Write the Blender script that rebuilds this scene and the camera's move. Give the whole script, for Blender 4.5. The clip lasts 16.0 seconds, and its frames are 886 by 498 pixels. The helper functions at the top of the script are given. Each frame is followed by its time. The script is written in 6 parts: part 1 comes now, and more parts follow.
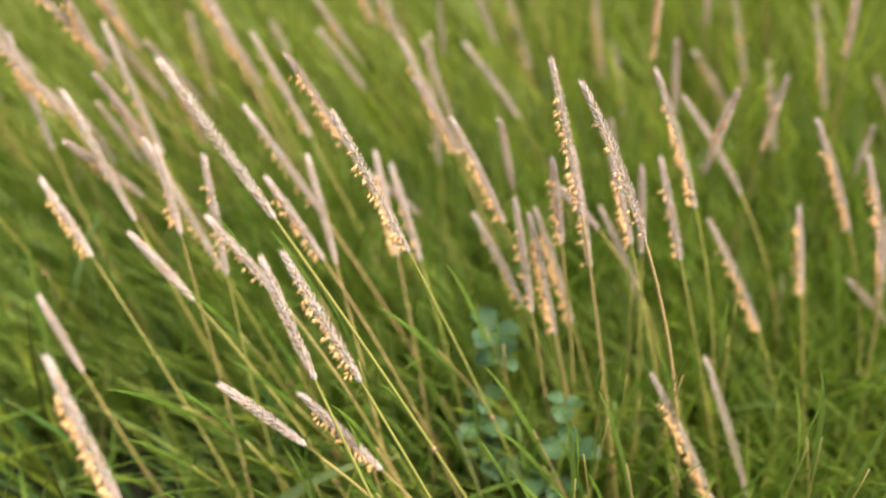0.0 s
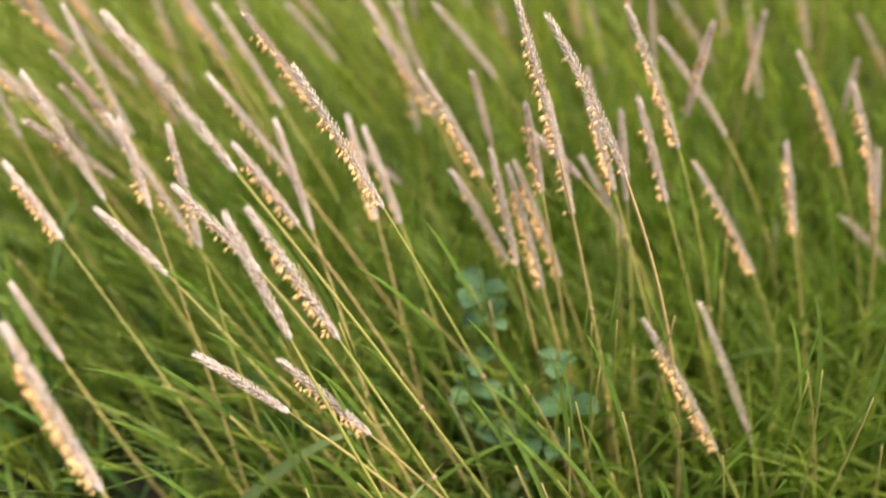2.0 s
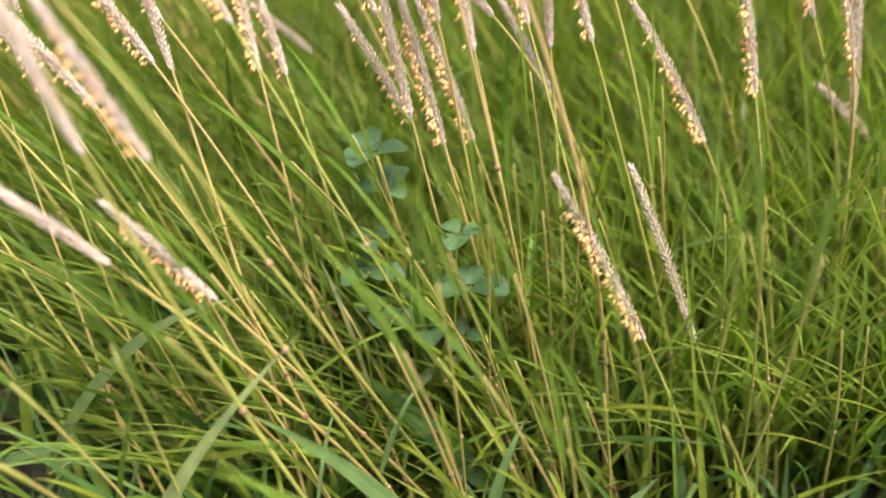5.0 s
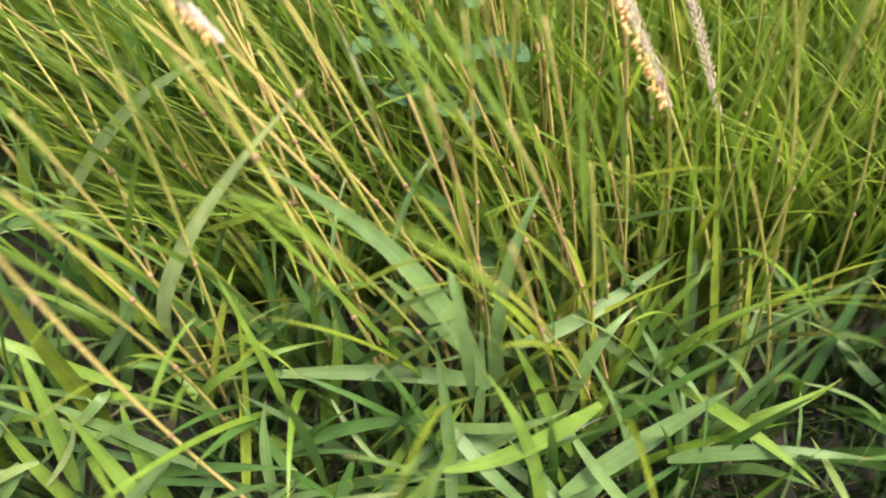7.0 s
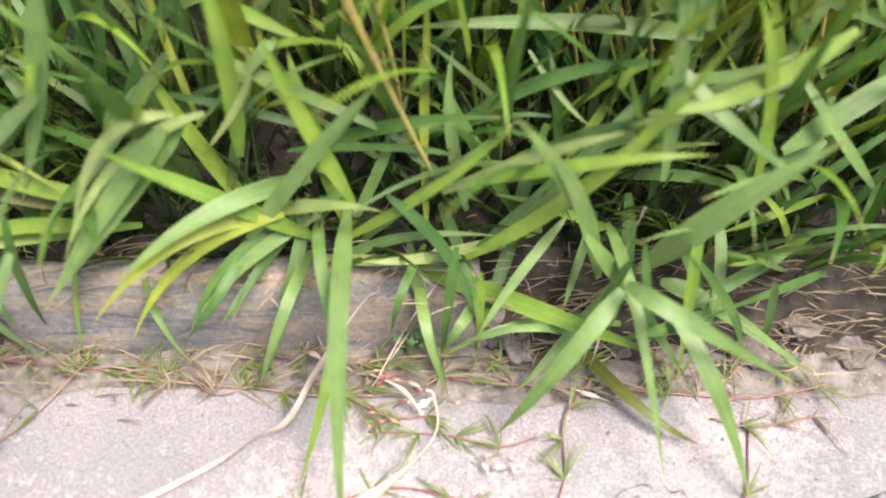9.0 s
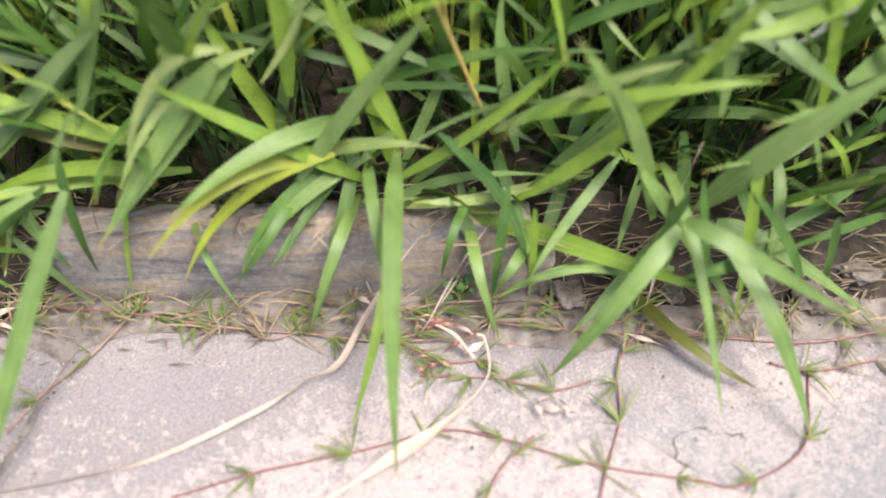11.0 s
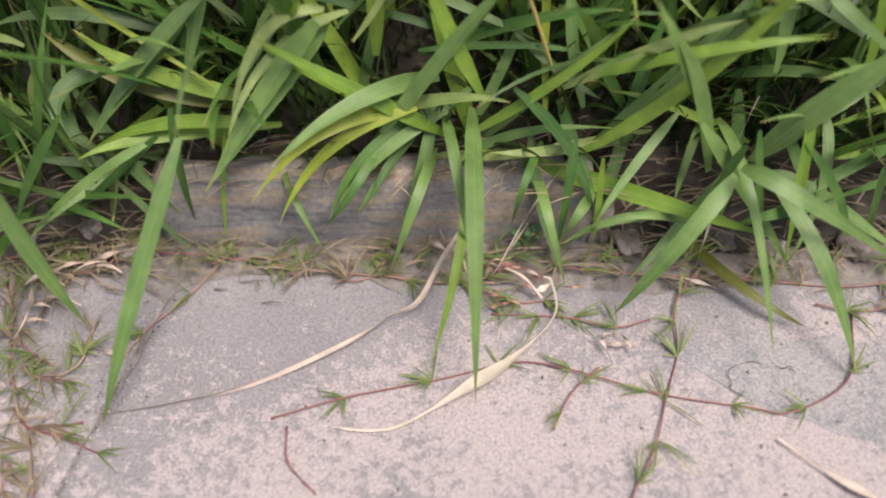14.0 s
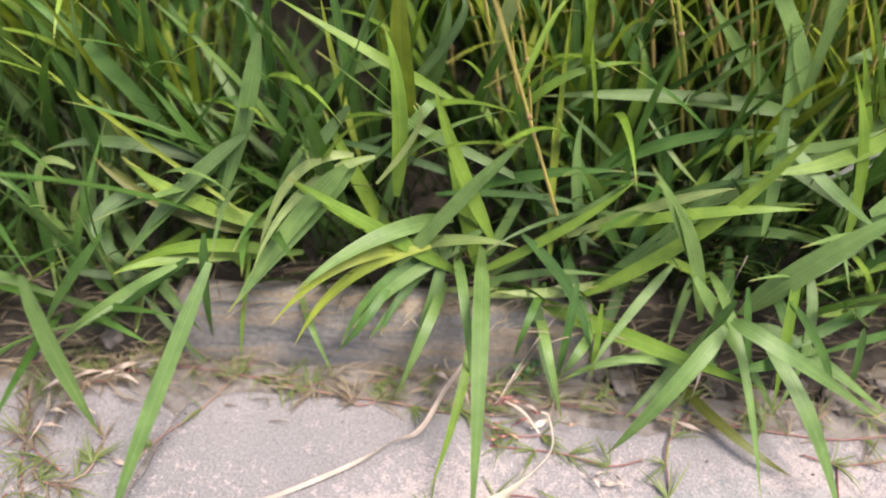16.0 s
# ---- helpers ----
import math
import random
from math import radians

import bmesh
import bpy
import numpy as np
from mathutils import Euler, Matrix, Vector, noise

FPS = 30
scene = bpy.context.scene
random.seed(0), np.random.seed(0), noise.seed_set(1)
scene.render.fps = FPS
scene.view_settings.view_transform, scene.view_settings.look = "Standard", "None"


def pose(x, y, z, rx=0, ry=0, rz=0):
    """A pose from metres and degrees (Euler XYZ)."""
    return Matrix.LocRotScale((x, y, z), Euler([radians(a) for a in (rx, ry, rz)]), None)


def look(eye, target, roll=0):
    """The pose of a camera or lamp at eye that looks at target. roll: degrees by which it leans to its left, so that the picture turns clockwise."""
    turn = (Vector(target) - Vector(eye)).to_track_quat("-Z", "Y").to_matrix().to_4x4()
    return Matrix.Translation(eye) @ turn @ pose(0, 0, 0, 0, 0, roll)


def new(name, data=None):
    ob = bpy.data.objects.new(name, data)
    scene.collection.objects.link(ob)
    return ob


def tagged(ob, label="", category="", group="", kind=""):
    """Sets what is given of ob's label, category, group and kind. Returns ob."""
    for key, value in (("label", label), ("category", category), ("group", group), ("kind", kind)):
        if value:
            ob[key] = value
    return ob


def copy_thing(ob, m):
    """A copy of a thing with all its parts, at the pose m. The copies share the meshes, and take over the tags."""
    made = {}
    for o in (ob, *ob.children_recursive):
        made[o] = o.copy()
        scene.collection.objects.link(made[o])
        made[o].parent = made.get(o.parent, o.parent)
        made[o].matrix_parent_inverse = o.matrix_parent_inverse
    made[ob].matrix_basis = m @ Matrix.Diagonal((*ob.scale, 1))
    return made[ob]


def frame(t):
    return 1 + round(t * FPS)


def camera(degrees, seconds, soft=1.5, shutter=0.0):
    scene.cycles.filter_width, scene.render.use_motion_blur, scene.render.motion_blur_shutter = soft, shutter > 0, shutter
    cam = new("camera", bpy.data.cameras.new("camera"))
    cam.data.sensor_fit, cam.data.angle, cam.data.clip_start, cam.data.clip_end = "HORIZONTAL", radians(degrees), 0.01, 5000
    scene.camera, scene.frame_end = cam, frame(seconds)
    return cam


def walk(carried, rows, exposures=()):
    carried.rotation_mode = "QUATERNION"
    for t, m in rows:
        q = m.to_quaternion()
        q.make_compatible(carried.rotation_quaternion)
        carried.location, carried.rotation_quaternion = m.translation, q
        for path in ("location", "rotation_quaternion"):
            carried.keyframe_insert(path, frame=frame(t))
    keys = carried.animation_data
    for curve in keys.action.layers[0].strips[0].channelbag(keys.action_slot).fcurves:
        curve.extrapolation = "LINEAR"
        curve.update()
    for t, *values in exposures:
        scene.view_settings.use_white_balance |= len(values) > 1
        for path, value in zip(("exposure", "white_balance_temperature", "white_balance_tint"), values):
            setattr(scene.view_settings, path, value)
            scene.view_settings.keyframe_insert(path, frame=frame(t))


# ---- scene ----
from itertools import product

# ---- camera ----
cam = camera(60.0, 16.0, soft=1.9)
cam.data.dof.use_dof = True
cam.data.dof.focus_distance = 0.755
cam.data.dof.aperture_fstop = 1.2
PATH = [
    (0, look((0.1582, -0.1635, 1.2381), (0.1846, 0.6440, 0.6489), 1.66)),
    (0.5, look((0.1745, -0.1626, 1.2314), (0.1903, 0.6485, 0.6467), -0.18)),
    (1, look((0.1914, -0.1626, 1.2314), (0.1988, 0.6269, 0.6177), -1.47)),
    (1.5, look((0.1817, -0.1631, 1.1927), (0.2136, 0.6366, 0.5932), -0.81)),
    (2, look((0.1857, -0.1736, 1.1802), (0.2073, 0.6361, 0.5937), -2.31)),
    (2.5, look((0.1700, -0.1339, 1.1444), (0.2025, 0.6620, 0.5399), -0.07)),
    (3, look((0.1828, -0.1378, 1.1273), (0.2134, 0.6602, 0.5255), -0.40)),
    (5.5, look((0.3407, -0.1444, 0.9547), (0.3195, 0.6562, 0.3558), -3.01)),
    (6, look((0.2993, -0.1468, 0.9387), (0.3149, 0.5837, 0.2560), -0.92)),
    (6.5, look((0.3042, -0.1708, 0.9095), (0.3038, 0.5335, 0.1996), -0.70)),
    (7, look((0.2997, -0.1951, 0.8819), (0.2929, 0.5041, 0.1670), -0.97)),
    (7.5, look((0.2756, -0.2260, 0.8535), (0.2788, 0.4703, 0.1358), 0.15)),
    (8, look((0.2023, -0.2777, 0.7660), (0.2110, 0.4041, 0.0345), 0.82)),
    (8.5, look((0.1322, -0.2876, 0.6961), (0.1226, 0.3299, -0.0905), -1.14)),
    (9, look((0.0826, -0.2904, 0.6905), (0.1181, 0.2739, -0.1342), 2.08)),
    (11.5, look((0.042, -0.344, 0.653), (0.0362, 0.2064, -0.1821), -1.75)),
    (12, look((0.005, -0.365, 0.655), (-0.0068, 0.1693, -0.1903), -1.88)),
    (12.5, look((0.002, -0.367, 0.653), (-0.0014, 0.1647, -0.1941), -1.32)),
    (13, look((-0.001, -0.369, 0.658), (-0.0024, 0.1604, -0.1905), -1.13)),
    (13.5, look((0.002, -0.380, 0.685), (-0.0088, 0.1462, -0.1654), -2.08)),
    (14, look((0.001, -0.389, 0.687), (-0.0154, 0.1540, -0.1523), -2.43)),
    (14.5, look((0.002, -0.379, 0.691), (-0.0044, 0.1937, -0.1291), -1.32)),
    (15, look((0.010, -0.378, 0.703), (0.0225, 0.2368, -0.0851), 0.88)),
    (15.5, look((0.002, -0.383, 0.715), (0.0117, 0.2493, -0.0595), 2.02)),
    (16, look((-0.010, -0.402, 0.737), (-0.0242, 0.2589, -0.0128), 1.45)),
]
EXPOSURES = [(0.0, 1.50), (3.0, 1.53), (5.5, 1.77), (6.0, 1.60), (7.0, 2.10), (8.0, 2.10), (9.0, 2.00), (11.5, 1.61), (12.5, 1.16), (14.0, 1.18), (15.0, 1.06), (15.5, 1.11), (16.0, 1.63)]
walk(cam, PATH, EXPOSURES)

# ---- light: a bright overcast sky, with a weak wide sun behind the clouds ----
SUN_ELEVATION, SUN_HEADING = 68.0, 112.0
world = bpy.data.worlds.new("sky")
scene.world = world
world.use_nodes = True
wt = world.node_tree
sky = wt.nodes.new("ShaderNodeTexSky")
sky.sky_type = "NISHITA"
sky.sun_disc = False
sky.sun_elevation = radians(SUN_ELEVATION)
sky.sun_rotation = radians(SUN_HEADING)
sky.dust_density = 4.0
wt.nodes["Background"].inputs["Strength"].default_value = 0.078
wt.links.new(sky.outputs["Color"], wt.nodes["Background"].inputs["Color"])
sun_data = bpy.data.lights.new("sun", "SUN")
sun_data.energy, sun_data.angle, sun_data.color = 2.1, radians(30), (1.0, 0.93, 0.84)
sun = new("sun", sun_data)
a, h = radians(SUN_ELEVATION), radians(SUN_HEADING)
sun.matrix_world = look((0, 0, 0), (-math.sin(h) * math.cos(a), -math.cos(h) * math.cos(a), -math.sin(a)))


# ---- materials ----
def material(name):
    m = bpy.data.materials.new(name)
    m.use_nodes = True
    t = m.node_tree
    return m, t, t.nodes["Principled BSDF"]


def node(t, kind, **values):
    n = t.nodes.new("ShaderNode" + kind)
    for k, v in values.items():
        n.inputs[k].default_value = v
    return n


def ramp(t, stops):
    n = t.nodes.new("ShaderNodeValToRGB")
    while len(n.color_ramp.elements) < len(stops):
        n.color_ramp.elements.new(0.5)
    for e, (p, c) in zip(n.color_ramp.elements, stops):
        e.position, e.color = p, (*c, 1)
    return n


def mix(t, fac, a_col, b_col, blend="MIX"):
    n = t.nodes.new("ShaderNodeMix")
    n.data_type, n.blend_type = "RGBA", blend
    for sock, v in ((n.inputs[0], fac), (n.inputs[6], a_col), (n.inputs[7], b_col)):
        if isinstance(v, (int, float)):
            sock.default_value = v
        elif isinstance(v, tuple):
            sock.default_value = (*v, 1)
        else:
            t.links.new(v, sock)
    return n.outputs[2]


def leaf_material(name, dark, light, rib, island=False, through_light=0.24, rough=0.42, tip=(0.34, 0.27, 0.09)):
    """A grass leaf: fine veins along it, a pale midrib, browner tip, blotches, and light passing through it."""
    m, t, b = material(name)
    uv = t.nodes.new("ShaderNodeUVMap")
    uv.uv_map = "leaf"
    sep = t.nodes.new("ShaderNodeSeparateXYZ")
    t.links.new(uv.outputs["UV"], sep.inputs[0])
    if island:
        pick = t.nodes.new("ShaderNodeNewGeometry").outputs["Random Per Island"]
    else:
        pick = t.nodes.new("ShaderNodeObjectInfo").outputs["Random"]
    tone = ramp(t, [(0.0, dark), (0.55, tuple((p + q) / 2 for p, q in zip(dark, light))), (1.0, light)])
    t.links.new(pick, tone.inputs["Fac"])
    geo = t.nodes.new("ShaderNodeTexCoord")
    blotch = node(t, "TexNoise", Scale=38.0, Detail=4.0, Roughness=0.6)
    t.links.new(geo.outputs["Object"], blotch.inputs["Vector"])
    blr = ramp(t, [(0.3, (0.74, 0.76, 0.7)), (0.7, (1.22, 1.16, 1.1))])
    t.links.new(blotch.outputs["Fac"], blr.inputs["Fac"])
    col = mix(t, 1.0, tone.outputs["Color"], blr.outputs["Color"], "MULTIPLY")
    # veins run the length of the leaf
    stretch = t.nodes.new("ShaderNodeCombineXYZ")
    wide = t.nodes.new("ShaderNodeMath")
    wide.operation, wide.inputs[1].default_value = "MULTIPLY", 26.0
    t.links.new(sep.outputs["X"], wide.inputs[0])
    t.links.new(wide.outputs[0], stretch.inputs["X"])
    longw = t.nodes.new("ShaderNodeMath")
    longw.operation, longw.inputs[1].default_value = "MULTIPLY", 2.2
    t.links.new(sep.outputs["Y"], longw.inputs[0])
    t.links.new(longw.outputs[0], stretch.inputs["Y"])
    vein = node(t, "TexNoise", Scale=1.0, Detail=2.0)
    t.links.new(stretch.outputs[0], vein.inputs["Vector"])
    vr = ramp(t, [(0.36, (0.8, 0.82, 0.78)), (0.66, (1.15, 1.13, 1.12))])
    t.links.new(vein.outputs["Fac"], vr.inputs["Fac"])
    col = mix(t, 0.75, col, vr.outputs["Color"], "MULTIPLY")
    ribr = ramp(t, [(0.44, (0, 0, 0)), (0.5, (1, 1, 1)), (0.56, (0, 0, 0))])
    t.links.new(sep.outputs["X"], ribr.inputs["Fac"])
    half = t.nodes.new("ShaderNodeMath")
    half.operation, half.inputs[1].default_value = "MULTIPLY", 0.35
    t.links.new(ribr.outputs["Color"], half.inputs[0])
    col = mix(t, half.outputs[0], col, rib)
    tipr = ramp(t, [(0.9, (0, 0, 0)), (1.0, (0.7, 0.7, 0.7))])
    t.links.new(sep.outputs["Y"], tipr.inputs["Fac"])
    col = mix(t, tipr.outputs["Color"], col, tip)
    t.links.new(col, b.inputs["Base Color"])
    b.inputs["Roughness"].default_value = rough
    b.inputs["Specular IOR Level"].default_value = 0.3
    bump = node(t, "Bump", Strength=0.25, Distance=0.0006)
    t.links.new(vein.outputs["Fac"], bump.inputs["Height"])
    t.links.new(bump.outputs["Normal"], b.inputs["Normal"])
    lit = t.nodes.new("ShaderNodeBsdfTranslucent")
    warm = mix(t, 1.0, col, (1.15, 1.2, 0.55), "MULTIPLY")
    t.links.new(warm, lit.inputs["Color"])
    blend = t.nodes.new("ShaderNodeMixShader")
    blend.inputs[0].default_value = through_light
    t.links.new(b.outputs[0], blend.inputs[1])
    t.links.new(lit.outputs[0], blend.inputs[2])
    t.links.new(blend.outputs[0], t.nodes["Material Output"].inputs["Surface"])
    return m


LEAF = {
    "green": leaf_material("leaf_green", (0.114, 0.194, 0.060), (0.162, 0.256, 0.080), (0.210, 0.300, 0.102)),
    "deep": leaf_material("leaf_deep_green", (0.055, 0.124, 0.028), (0.092, 0.184, 0.042), (0.135, 0.224, 0.055)),
    "lime": leaf_material("leaf_yellow_green", (0.140, 0.240, 0.032), (0.200, 0.304, 0.046), (0.250, 0.345, 0.084)),
    "yellow": leaf_material("leaf_yellowing", (0.190, 0.255, 0.026), (0.262, 0.312, 0.040), (0.330, 0.360, 0.090)),
    "pale": leaf_material("leaf_pale_green", (0.186, 0.256, 0.084), (0.248, 0.304, 0.114), (0.310, 0.360, 0.162), rough=0.35),
    "grey": leaf_material("leaf_grey_green", (0.085, 0.144, 0.054), (0.124, 0.192, 0.072), (0.194, 0.264, 0.108)),
    "olive": leaf_material("leaf_olive", (0.085, 0.104, 0.021), (0.132, 0.136, 0.030), (0.194, 0.192, 0.060)),
}
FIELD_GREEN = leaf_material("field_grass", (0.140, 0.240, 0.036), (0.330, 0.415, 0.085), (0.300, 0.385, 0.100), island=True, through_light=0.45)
# yellower far grass, its colour also lightened to stand in for skylight and haze
FIELD_FAR_LIT = leaf_material("upper_field_grass_lit", (0.235, 0.330, 0.056), (0.420, 0.470, 0.115), (0.370, 0.420, 0.120), island=True, through_light=0.45)
# undergrowth: colour darkened well below real leaves, standing in for shade between tufts
FIELD_LOW_SHADED = leaf_material("undergrowth_shaded", (0.014, 0.032, 0.007), (0.038, 0.070, 0.013), (0.070, 0.110, 0.026), island=True, through_light=0.2)
CREEPER_LEAF = leaf_material("creeper_leaf", (0.104, 0.144, 0.048), (0.208, 0.248, 0.088), (0.176, 0.240, 0.080), island=True)
CLOVER_LEAF = leaf_material("clover_leaf", (0.080, 0.160, 0.072), (0.112, 0.208, 0.088), (0.160, 0.256, 0.128), rough=0.5)
DRY_LEAF = leaf_material("dry_leaf", (0.410, 0.315, 0.283), (0.515, 0.420, 0.385), (0.550, 0.462, 0.432), through_light=0.05, rough=0.6, tip=(0.415, 0.332, 0.249))
DRY_PALE = leaf_material("dry_leaf_pale", (0.498, 0.423, 0.373), (0.581, 0.523, 0.473), (0.614, 0.564, 0.515), through_light=0.05, rough=0.6, tip=(0.498, 0.415, 0.349))
DRY_GREY = leaf_material("dry_leaf_grey", (0.224, 0.232, 0.224), (0.299, 0.307, 0.299), (0.332, 0.332, 0.315), through_light=0.05, rough=0.6, tip=(0.332, 0.299, 0.249))
DRY_LITTER = leaf_material("dry_litter", (0.091, 0.066, 0.046), (0.332, 0.266, 0.199), (0.315, 0.257, 0.199), island=True, through_light=0.1, rough=0.7)


def plain_material(name, stops, scale, rough=0.7, bump=0.2, depth=0.001, island=False, spread=0.5):
    """Noise between the given colours, varied from piece to piece."""
    m, t, b = material(name)
    co = t.nodes.new("ShaderNodeTexCoord")
    n = node(t, "TexNoise", Scale=scale, Detail=5.0, Roughness=0.62)
    t.links.new(co.outputs["Object"], n.inputs["Vector"])
    pick = t.nodes.new("ShaderNodeNewGeometry").outputs["Random Per Island"] if island else t.nodes.new("ShaderNodeObjectInfo").outputs["Random"]
    blend = t.nodes.new("ShaderNodeMix")
    blend.inputs[0].default_value = spread
    t.links.new(n.outputs["Fac"], blend.inputs[2])
    t.links.new(pick, blend.inputs[3])
    r = ramp(t, stops)
    t.links.new(blend.outputs[0], r.inputs["Fac"])
    t.links.new(r.outputs["Color"], b.inputs["Base Color"])
    b.inputs["Roughness"].default_value = rough
    bp = node(t, "Bump", Strength=bump, Distance=depth)
    t.links.new(n.outputs["Fac"], bp.inputs["Height"])
    t.links.new(bp.outputs["Normal"], b.inputs["Normal"])
    return m


STEM = plain_material("grass_stem", [(0.2, (0.26, 0.28, 0.045)), (0.5, (0.40, 0.34, 0.08)), (0.8, (0.46, 0.30, 0.12))], 25, 0.5)
STEM_NODE = plain_material("stem_node", [(0.3, (0.25, 0.14, 0.07)), (0.7, (0.42, 0.26, 0.14))], 80, 0.6)
HEAD = plain_material("seed_head", [(0.15, (0.66, 0.43, 0.27)), (0.5, (0.76, 0.57, 0.42)), (0.85, (0.80, 0.69, 0.58))], 60, 0.8, island=True)
HEAD_FLUFF = plain_material("seed_head_hairs", [(0.1, (0.681, 0.598, 0.548)), (0.9, (0.764, 0.722, 0.689))], 60, 0.85, island=True)
ANTHER = plain_material("anther", [(0.1, (0.78, 0.40, 0.12)), (0.9, (0.85, 0.60, 0.28))], 60, 0.6, island=True)
RUNNER = plain_material("runner", [(0.25, (0.17, 0.058, 0.055)), (0.5, (0.25, 0.1, 0.085)), (0.75, (0.33, 0.22, 0.14))], 55, 0.5)
SOIL = plain_material("soil", [(0.3, (0.017, 0.013, 0.010)), (0.5, (0.034, 0.026, 0.019)), (0.7, (0.07, 0.053, 0.039))], 45, 0.95, 0.9, 0.006, spread=0.0)
DUST = plain_material("joint_dust", [(0.3, (0.071, 0.056, 0.048)), (0.46, (0.158, 0.135, 0.124)), (0.68, (0.249, 0.220, 0.206))], 60, 0.95, 0.9, 0.004, spread=0.0)
GRIT = plain_material("grit", [(0.1, (0.100, 0.083, 0.071)), (0.9, (0.415, 0.373, 0.332))], 90, 0.9, island=True, spread=0.9)


def concrete_material(name, low, high, fleck, worn, skin_slope=0.0):
    """Weathered concrete: broad stains, a worn pale skin with grey flecks, fine grain and pits."""
    m, t, b = material(name)
    co = t.nodes.new("ShaderNodeTexCoord")

    def tex(scale, detail, rough=0.6):
        n = node(t, "TexNoise", Scale=scale, Detail=detail, Roughness=rough)
        t.links.new(co.outputs["Object"], n.inputs["Vector"])
        return n.outputs["Fac"]

    broad = ramp(t, [(0.3, low), (0.7, high)])
    t.links.new(tex(5.0, 5.0), broad.inputs["Fac"])
    skin = ramp(t, [(0.49, (0, 0, 0)), (0.525, (1, 1, 1))])
    patch = tex(4.0, 3.0)
    speck = tex(75.0, 10.0, 0.82)
    both = t.nodes.new("ShaderNodeMath")
    both.operation = "ADD"
    t.links.new(speck, both.inputs[0])
    shift = t.nodes.new("ShaderNodeMath")
    shift.operation, shift.inputs[1].default_value, shift.inputs[2].default_value = "MULTIPLY_ADD", 0.5, -0.262
    t.links.new(patch, shift.inputs[0])
    where = t.nodes.new("ShaderNodeSeparateXYZ")
    t.links.new(co.outputs["Object"], where.inputs[0])
    away = t.nodes.new("ShaderNodeMath")  # the pale skin has worn off towards the joint
    away.operation, away.inputs[1].default_value, away.inputs[2].default_value = "MULTIPLY_ADD", -skin_slope, -0.1 * skin_slope
    t.links.new(where.outputs["Y"], away.inputs[0])
    clip = t.nodes.new("ShaderNodeClamp")
    clip.inputs["Min"].default_value, clip.inputs["Max"].default_value = -0.12, 0.035
    t.links.new(away.outputs[0], clip.inputs["Value"])
    total = t.nodes.new("ShaderNodeMath")
    total.operation = "ADD"
    t.links.new(shift.outputs[0], total.inputs[0])
    t.links.new(clip.outputs[0], total.inputs[1])
    t.links.new(total.outputs[0], both.inputs[1])
    t.links.new(both.outputs[0], skin.inputs["Fac"])
    some = t.nodes.new("ShaderNodeMath")
    some.operation, some.inputs[1].default_value = "MULTIPLY", worn
    t.links.new(skin.outputs["Color"], some.inputs[0])
    col = mix(t, some.outputs[0], broad.outputs["Color"], fleck)
    grain = ramp(t, [(0.3, (0.52, 0.51, 0.51)), (0.7, (1.34, 1.34, 1.34))])
    fine = tex(330.0, 4.0, 0.7)
    t.links.new(fine, grain.inputs["Fac"])
    col = mix(t, 0.75, col, grain.outputs["Color"], "MULTIPLY")
    pit = ramp(t, [(0.26, (0.45, 0.42, 0.4)), (0.34, (1, 1, 1))])
    t.links.new(tex(130.0, 2.0), pit.inputs["Fac"])
    col = mix(t, 0.8, col, pit.outputs["Color"], "MULTIPLY")
    t.links.new(col, b.inputs["Base Color"])
    b.inputs["Roughness"].default_value = 0.88
    b.inputs["Specular IOR Level"].default_value = 0.25
    bump = node(t, "Bump", Strength=0.4, Distance=0.0012)
    t.links.new(both.outputs[0], bump.inputs["Height"])
    bump2 = node(t, "Bump", Strength=0.5, Distance=0.0008)
    t.links.new(fine, bump2.inputs["Height"])
    t.links.new(bump.outputs["Normal"], bump2.inputs["Normal"])
    t.links.new(bump2.outputs["Normal"], b.inputs["Normal"])
    return m


SLAB = concrete_material("pavement_concrete", (0.196, 0.180, 0.187), (0.262, 0.237, 0.243), (0.360, 0.305, 0.299), 0.9, 0.8)
MORTAR = concrete_material("smooth_mortar", (0.188, 0.182, 0.190), (0.232, 0.222, 0.229), (0.300, 0.270, 0.268), 0.75)


